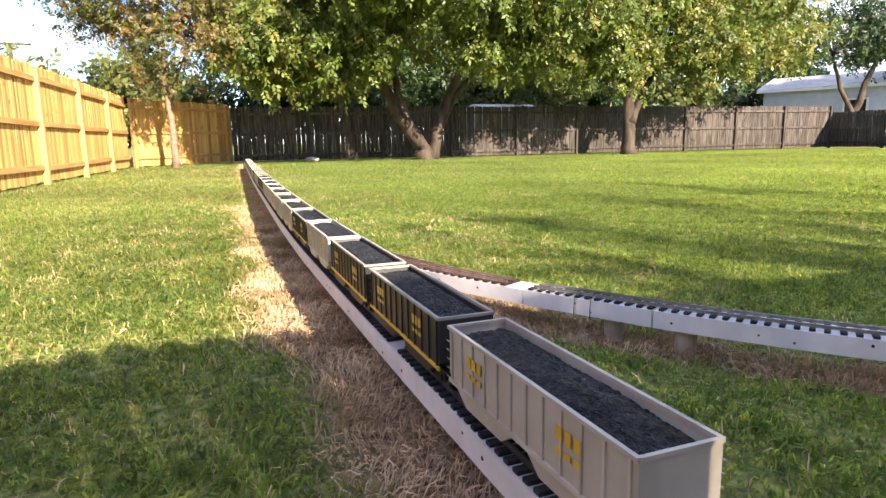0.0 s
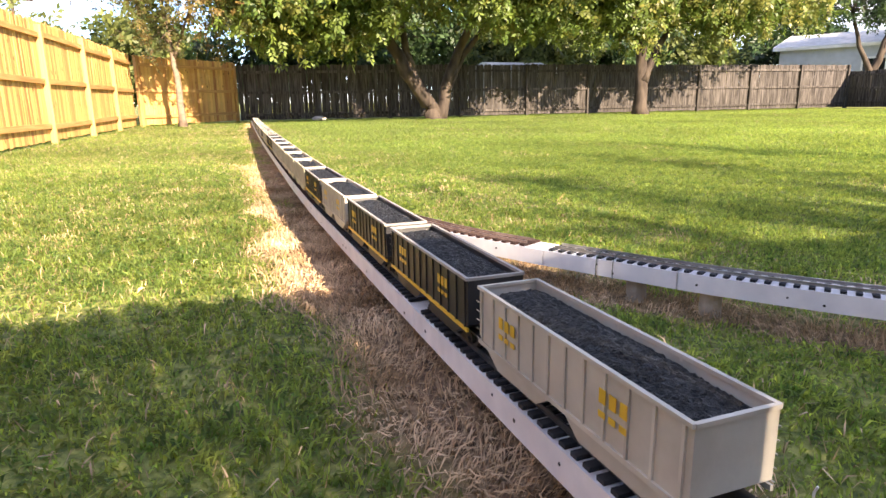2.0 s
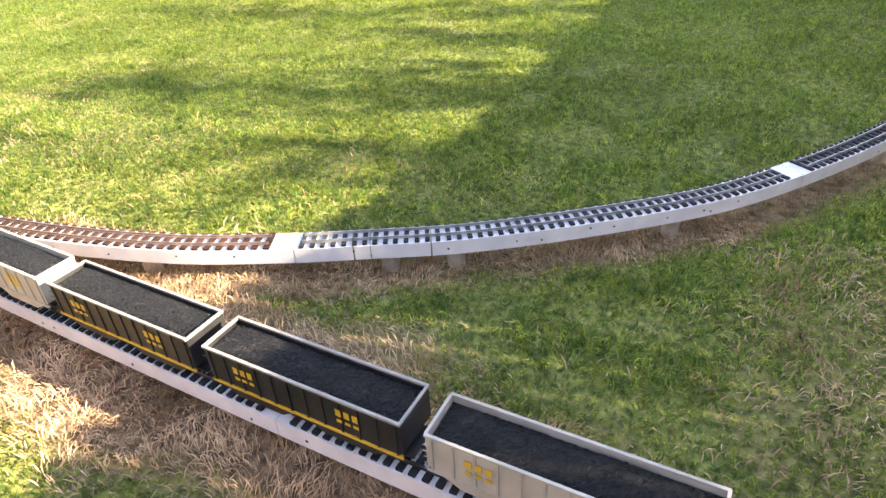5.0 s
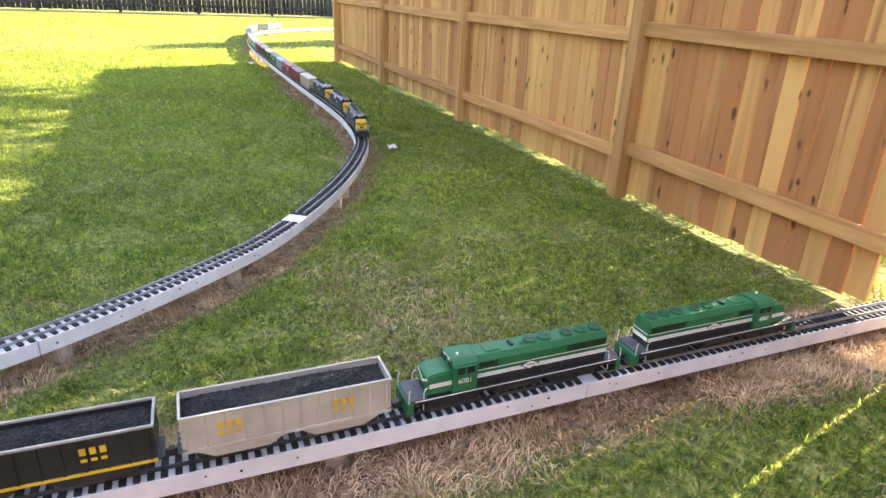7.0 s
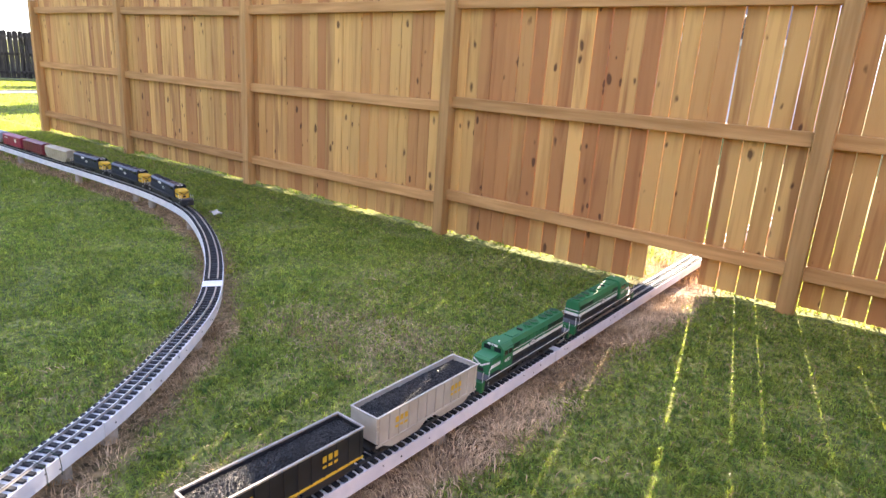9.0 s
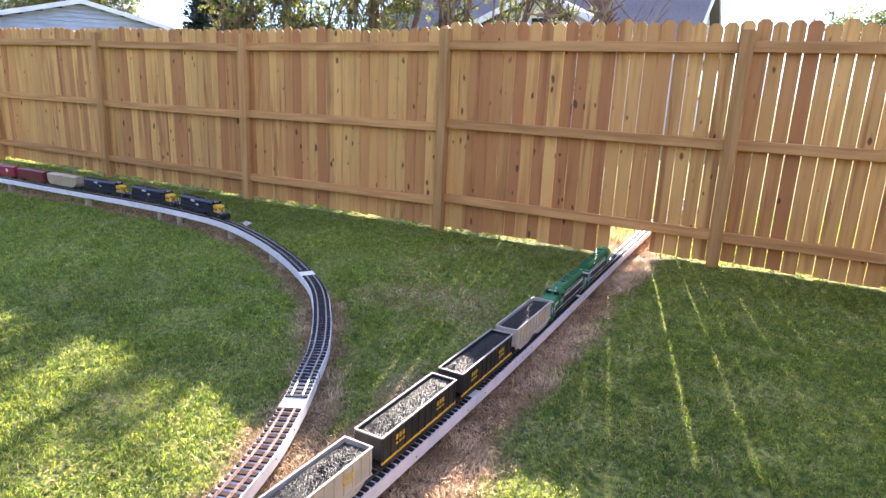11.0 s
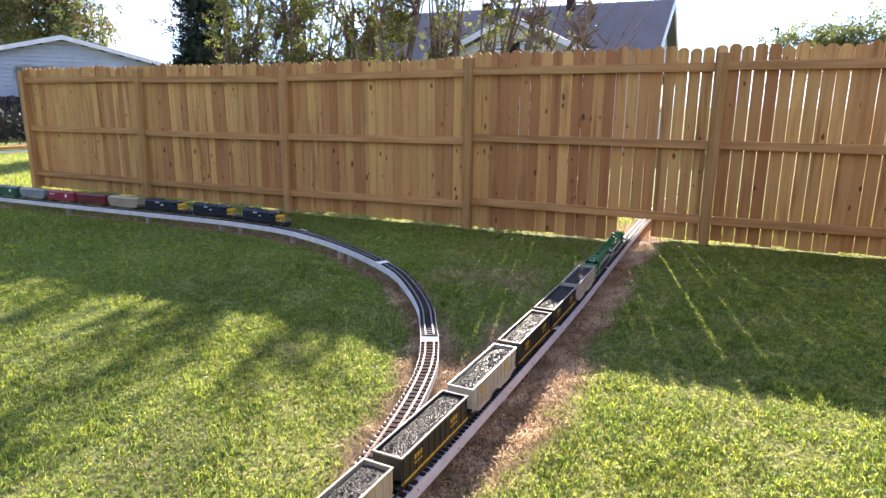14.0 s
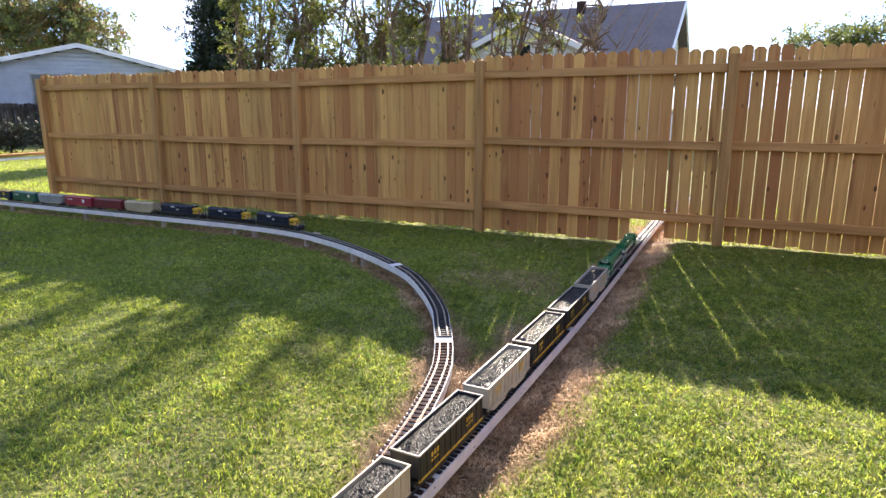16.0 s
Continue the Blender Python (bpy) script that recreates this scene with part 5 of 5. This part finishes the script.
# ---- houses and the shed ----
def gable_house(name, label, centre, turn, length, width, eave, ridge, wall, roof, over=0.4, windows=(), lap=0.0):
    """A gabled house; its ridge runs along local x."""
    root = thing(name, Matrix.Translation((*centre, 0)) @ Matrix.Rotation(radians(turn), 4, "Z"), label, "house")
    L, W = length / 2, width / 2
    w = prism(bmesh.new(), [(-W, -0.1), (W, -0.1), (W, eave), (0, ridge), (-W, eave)], "x", -L, L)
    body = part("wall", w, wall, root)
    if lap:
        for s in (-1, 1):
            bm = bmesh.new()
            z = 0.3
            while z < ridge - 0.15:
                half = W if z < eave else W * (ridge - z) / (ridge - eave)
                box(bm, s * L - 0.05, s * L + 0.05, -half, half, z, z + lap * 0.84)
                z += lap
            part("siding", bm, wall, body)
            bm = bmesh.new()
            z = 0.3
            while z < eave - 0.1:
                box(bm, -L, L, s * W - 0.012, s * W + 0.012, z, z + lap * 0.8)
                z += lap
            part("siding", bm, wall, body)
    slope = (ridge - eave) / W
    for s in (-1, 1):
        yo = s * (W + over)
        zo = eave - slope * over
        r = prism(bmesh.new(), [(0, ridge + 0.05), (yo, zo + 0.05), (yo, zo + 0.17), (0, ridge + 0.19)], "x", -L - over, L + over)
        part("roof", r, roof, root)
        for e in (-1, 1):
            f = prism(bmesh.new(), [(0, ridge + 0.02), (yo * 1.003, zo + 0.02), (yo * 1.003, zo + 0.175), (0, ridge + 0.195)], "x", e * (L + over) - 0.025, e * (L + over) + 0.025)
            part("rake_trim", f, "trim", root, "white rake board")
        part("fascia", boxed(-L - over, L + over, min(yo, yo + s * 0.03), max(yo, yo + s * 0.03), zo + 0.0, zo + 0.16), "trim", root)
    for face, u, z, ww, hh in windows:
        if face == "e":
            fr, pane = boxed(L - 0.01, L + 0.05, u - ww / 2 - 0.09, u + ww / 2 + 0.09, z - 0.09, z + hh + 0.09), boxed(L + 0.02, L + 0.056, u - ww / 2, u + ww / 2, z, z + hh)
        elif face == "w":
            fr, pane = boxed(-L - 0.05, -L + 0.01, u - ww / 2 - 0.09, u + ww / 2 + 0.09, z - 0.09, z + hh + 0.09), boxed(-L - 0.056, -L - 0.02, u - ww / 2, u + ww / 2, z, z + hh)
        else:
            k = -1 if face == "s" else 1
            fr, pane = boxed(u - ww / 2 - 0.09, u + ww / 2 + 0.09, k * W - 0.05, k * W + 0.05, z - 0.09, z + hh + 0.09), boxed(u - ww / 2, u + ww / 2, k * W - 0.056, k * W + 0.056, z, z + hh)
        wn_ = part("window", fr, "trim", root, "white window frame")
        part("pane", pane, "glass", wn_)
    return root


# pale blue house: its gable faces the lawn
gable_house("house", "pale blue sided house with a low white-trimmed gable", (-26.9, 14.6), -34, 12.0, 9.6, 2.48, 3.66, "siding", "shingle", windows=(("e", -1.15, 1.35, 1.05, 1.25), ("e", 2.4, 1.35, 1.05, 1.25)), lap=0.16)
# dark-roofed house behind the new fence, with a front gable
big = gable_house("house", "white house with a dark shingle roof behind the fence", (-5.3, 17.7), 0, 10.6, 8.2, 2.40, 4.72, "siding_w", "shingle", windows=(("e", -1.2, 1.2, 0.9, 1.2), ("e", 1.4, 1.2, 0.9, 1.2)), lap=0.16)
fw = prism(bmesh.new(), [(-2.1, 0), (2.1, 0), (2.1, 2.75), (0, 3.68), (-2.1, 2.75)], "y", -5.6, -3.9)
fg = part("front_gable", fw, "siding_w", big)
fg.location = (1.8, 0, 0)
for s in (-1, 1):
    r = prism(bmesh.new(), [(0, 3.72), (s * 2.5, 2.60), (s * 2.5, 2.72), (0, 3.86)], "y", -5.95, -1.2)
    part("gable_roof", r, "shingle", fg)
    r = prism(bmesh.new(), [(0, 3.70), (s * 2.52, 2.57), (s * 2.52, 2.73), (0, 3.875)], "y", -6.0, -5.95)
    part("rake_trim", r, "trim", fg, "white rake board")
part("gable_vent", boxed(-0.2, 0.2, -5.64, -5.55, 2.75, 3.15), "glass", fg)
for x in (-1.0, 2.2):
    part("roof_vent", cyl(boxed(x - 0.13, x + 0.13, -0.55, -0.29, 4.5, 4.92), (x, -0.42, 4.98), (0, 0, 1), 0.17, 0.13, 12), "tie_brown", big, "brown roof vent")
shed = gable_house("shed", "white metal-roofed shed beyond the old fence", (-29.4, -25.0), 110, 5.6, 3.9, 2.85, 3.45, "siding", "tin", over=0.25, windows=(("s", 1.5, 0.9, 0.9, 1.3),))
low = gable_house("shed", "low pale-roofed shed behind the old fence", (-10.8, -26.6), 3, 2.4, 3.0, 1.62, 1.92, "siding_w", "tin", over=0.2)

# ---- small things ----
planter = thing("wire_planter", Matrix.Translation((-20.33, 8.08, 1.04)) @ Matrix.Rotation(radians(83.7), 4, "Z"), "black wire hay-rack planter hung on the grey fence", "planter")
for z, d in ((0.0, 0.10), (0.14, 0.17), (0.27, 0.22)):
    part("hoop", tube(bmesh.new(), [(-0.29, 0, z), (-0.27, -d * 0.8, z), (0, -d, z), (0.27, -d * 0.8, z), (0.29, 0, z)], [0.010] * 5, 6), "black", planter)
part("backbar", tube(bmesh.new(), [(-0.29, 0, 0.40), (0, 0, 0.43), (0.29, 0, 0.40)], [0.010] * 3, 6), "black", planter)
for x in (-0.29, -0.15, 0.0, 0.15, 0.29):
    k = math.sqrt(max(0.0, 1 - (x / 0.30) ** 2))
    part("wire", tube(bmesh.new(), [(x, 0, 0.41), (x, -0.01 - 0.22 * k, 0.27), (x, -0.01 - 0.16 * k, 0.12), (x, -0.01 - 0.09 * k, 0.0), (x, 0, 0.0)], [0.008] * 5, 6), "black", planter)
pole = thing("utility_pole", Matrix.Translation((13.8, -60.0, 0)), "wooden utility pole with a crossarm far off", "utility pole")
part("pole", cyl(bmesh.new(), (0, 0, 4.2), (0, 0, 1), 0.16, 8.5, 12, 0.11), "bark", pole)
arm = part("crossarm", boxed(-1.4, 1.4, -0.07, 0.07, 8.35, 8.5), "bark", pole)
for x in (-1.2, -0.4, 0.4, 1.2):
    part("insulator", cyl(bmesh.new(), (x, 0, 8.6), (0, 0, 1), 0.05, 0.2, 8), "stone", arm)
sn = bmesh.new()
bmesh.ops.create_icosphere(sn, subdivisions=2, radius=0.2, matrix=Matrix.Translation((0, 0, 0.06)) @ Matrix.Diagonal((1.2, 0.8, 0.45, 1)))
stone = thing("garden_stone", Matrix.Translation((-1.64, -22.3, 0.0)), "pale flat stone on the ground by the old fence", "stone")
part("stone", sn, "stone", stone)
for i, (x, y) in enumerate(((-1.49, -0.95), (-7.0, -1.35))):
    bm = bmesh.new()
    bmesh.ops.create_grid(bm, x_segments=4, y_segments=3, size=0.05)
    for v in bm.verts:
        v.co.z = 0.02 * math.sin(v.co.x * 60 + i) * math.cos(v.co.y * 50) + 0.012
        v.co.y *= 0.6
    g = bmesh.ops.extrude_face_region(bm, geom=bm.faces[:])
    bmesh.ops.translate(bm, verts=[v for v in g["geom"] if isinstance(v, bmesh.types.BMVert)], vec=(0, 0, 0.002))
    lf = thing("fallen_leaf", Matrix.Translation((x, y, 0.015)) @ Matrix.Rotation(i * 1.3, 4, "Z"), "curled pale dry leaf lying on the grass", "leaf", "fallen leaves")
    part("blade", bm, "paper", lf)


# low evergreens and a pile of boards beyond the fence's end
for i, (x, y, r) in enumerate(((-17.2, 4.3, 0.52), (-17.3, 5.4, 0.56), (-17.2, 6.5, 0.52), (-17.4, 7.7, 0.56))):
    tree("low_evergreen", "small rounded dark evergreen bush beside the old fence", [([(x, y, 0), (x, y, 0.3), (x, y, 0.6)], 0.03, 0.01)], [((x, y, 0.52), (r, r, 0.50))], 4200, 0.05, "needle", "bark", 120 + i, twigs=60, spread=0.07, droop=-0.5, category="bush")
pile = thing("board_pile", Matrix.Translation((-16.1, 4.9, 0)) @ Matrix.Rotation(1.45, 4, "Z"), "low pile of yellowish boards on the lawn", "lumber")
for i in range(5):
    b = part("board", boxed(-0.8, 0.8, -0.07, 0.07, 0, 0.04, bev=0.004), "cedar_rail", pile)
    b.location = (0.05 * (i % 3), -0.18 + 0.16 * (i % 3), 0.005 + 0.042 * (i // 3))
    b.rotation_euler = (0, 0, 0.05 * (i - 2))


# ---- grass ----
def blades(x, y, h, w, lean, rng, comb=0.0):
    z = height(x, y)
    a, b = rng.uniform(0, 2 * np.pi, len(x)), rng.uniform(0, 2 * np.pi, len(x))
    if comb:
        # blades of one clump lie the same way
        b = 4 * np.pi * noise2(x, y, 5.0, 21) + 2 * np.pi * noise2(x, y, 16.0, 22) + (b - np.pi) * (1 - comb)
    hh = h * rng.uniform(0.55, 1.3, len(x))
    ln = lean * rng.uniform(0.2, 1.0, len(x)) * hh
    up = np.sqrt(np.clip(hh ** 2 - ln ** 2, 0, None)) + 0.004
    p0 = np.stack([x - np.cos(a) * w / 2, y - np.sin(a) * w / 2, z - 0.003], -1)
    p1 = np.stack([x + np.cos(a) * w / 2, y + np.sin(a) * w / 2, z - 0.003], -1)
    p2 = np.stack([x + np.cos(b) * ln, y + np.sin(b) * ln, z + up], -1)
    return np.stack([p0, p1, p2], 1).reshape(-1, 3)


def sow(x0, x1, y0, y1, per_m2, rng):
    n = int((x1 - x0) * (y1 - y0) * per_m2)
    return rng.uniform(x0, x1, n), rng.uniform(y0, y1, n)


def bent_blades(x, y, h, w, rng, turn=None):
    """Curling blades, each a narrow leaf bent at its middle."""
    z = height(x, y)
    n = len(x)
    b = rng.uniform(0, 2 * np.pi, n) if turn is None else turn + rng.normal(size=n) * 0.8
    hh = h * rng.uniform(0.5, 1.35, n)
    rise, reach = rng.uniform(0.25, 0.75, n), rng.uniform(0.5, 1.0, n)
    cx, cy = np.cos(b), np.sin(b)
    mid = np.stack([x + cx * hh * 0.28, y + cy * hh * 0.28, z + hh * rise * 0.75], -1)
    tip = np.stack([x + cx * hh * reach, y + cy * hh * reach, z + hh * rise * rng.uniform(0.45, 1.15, n)], -1)
    a = b + np.pi / 2 + rng.normal(size=n) * 0.5
    side = np.stack([np.cos(a), np.sin(a), rng.normal(size=n) * 0.3], -1) * w / 2
    return np.stack([np.stack([x, y, z - 0.003], -1), mid + side, tip, mid - side], 1).reshape(-1, 3)


rng = np.random.RandomState(7)
green_v, straw_v = [], []
ZONES = [(-3.0, 3.6, -6.6, 0.0, 4500, 0.0175, 0.0050), (-9.0, -3.0, -8.0, 0.0, 500, 0.030, 0.010), (-3.0, 3.6, -10.0, -6.6, 6000, 0.018, 0.0056), (3.6, 5.4, -10.0, 0.0, 3000, 0.021, 0.0075), (-9.0, -3.0, -8.0, 0.0, 3500, 0.021, 0.0080),
         (-12.0, -3.0, -10.0, -8.0, 2600, 0.024, 0.009), (-12.0, 5.0, -16.0, -10.0, 1900, 0.020, 0.0105), (-22.0, 5.0, -23.0, -16.0, 850, 0.022, 0.016), (-22.0, -12.0, -16.0, -8.0, 850, 0.022, 0.016),
         (-20.0, -9.0, -8.0, 6.0, 700, 0.024, 0.015), (-9.0, 5.4, 0.1, 3.0, 1000, 0.05, 0.011)]
for x0, x1, y0, y1, dens, h, w in ZONES:
    x, y = sow(x0, x1, y0, y1, dens, rng)
    d = dryness(x, y)
    r = rng.rand(len(x))
    green = r > np.maximum(d * 1.15, 0.015)
    tuft = 0.35 + 0.45 * noise2(x, y, 3.0, 12) + 1.1 * noise2(x, y, 6.5, 14) ** 2 + 0.95 * noise2(x, y, 13.0, 13) ** 2
    thin = rng.rand(len(x)) < 0.22 + 0.65 * noise2(x, y, 13.0, 13) + 0.65 * noise2(x, y, 6.5, 14)
    green &= thin
    green_v.append(blades(x[green], y[green], h * tuft[green], w * 1.2, 0.965, rng))
    inner = (x < 0.2) & (y < -0.6)
    dead = (r <= d * 1.15) | (~inner & (r <= np.where(x > 1.9, 0.10, 0.085) + 0.16 * noise2(x, y, 2.6, 15) ** 2)) | (r < 0.015)
    straw_v.append(blades(x[dead], y[dead], h * 1.4, np.minimum(w, 0.008) * 0.62 + 0.25 * np.maximum(w - 0.008, 0), 0.982, rng, 0.25))
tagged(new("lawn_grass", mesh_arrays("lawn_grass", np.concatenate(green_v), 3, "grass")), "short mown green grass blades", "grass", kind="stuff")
tagged(new("dry_grass", mesh_arrays("dry_grass", np.concatenate(straw_v), 3, "straw")), "dead straw-coloured grass along the tracks", "dry grass", kind="stuff")
rng = np.random.RandomState(8)
tufts = []
for x0, x1, y0, y1, dens, h, w in ((-3.2, 4.0, -6.8, 0.0, 8200, 0.030, 0.0060), (0.0, 3.4, -4.4, -1.4, 5500, 0.032, 0.0048), (-7.0, -3.2, -6.8, -0.2, 2600, 0.032, 0.0085), (-4.0, 4.0, -10.5, -6.8, 3200, 0.028, 0.0075)):
    x, y = sow(x0, x1, y0, y1, dens, rng)
    d = dryness(x, y)
    clump = noise2(x, y, 6.5, 14)
    keep = (rng.rand(len(x)) > d * 1.6) & (rng.rand(len(x)) < 0.12 + 0.7 * clump + 0.55 * noise2(x, y, 17.0, 31))
    lie = (6 * np.pi * noise2(x, y, 7.0, 35))[keep]
    tufts.append(bent_blades(x[keep], y[keep], h * (0.55 + 0.75 * clump[keep]), w, rng, np.where(rng.rand(keep.sum()) < 0.5, lie, rng.uniform(0, 6.28, keep.sum()))))
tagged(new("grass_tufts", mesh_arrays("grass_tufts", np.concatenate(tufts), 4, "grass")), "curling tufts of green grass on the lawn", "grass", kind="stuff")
x, y = sow(0.3, 2.8, -6.2, -0.1, 15000, rng)
d = dryness(x, y)
patch = 0.42 * np.exp(-((x - 0.95) / 0.5) ** 2 - ((y + 1.75) / 0.32) ** 2)
keep = (rng.rand(len(x)) < np.clip(np.maximum((d - 0.12) * 1.5, patch), 0.03, 1)) & (rng.rand(len(x)) < 0.3 + 0.9 * noise2(x, y, 8.0, 33))
turn = 4 * np.pi * noise2(x, y, 3.5, 34)[keep]
tagged(new("dead_grass_tufts", mesh_arrays("dead_grass_tufts", bent_blades(x[keep], y[keep], 0.044, 0.0032, rng, turn), 4, "straw")), "matted dead straw-coloured grass along the straight track", "dry grass", kind="stuff")
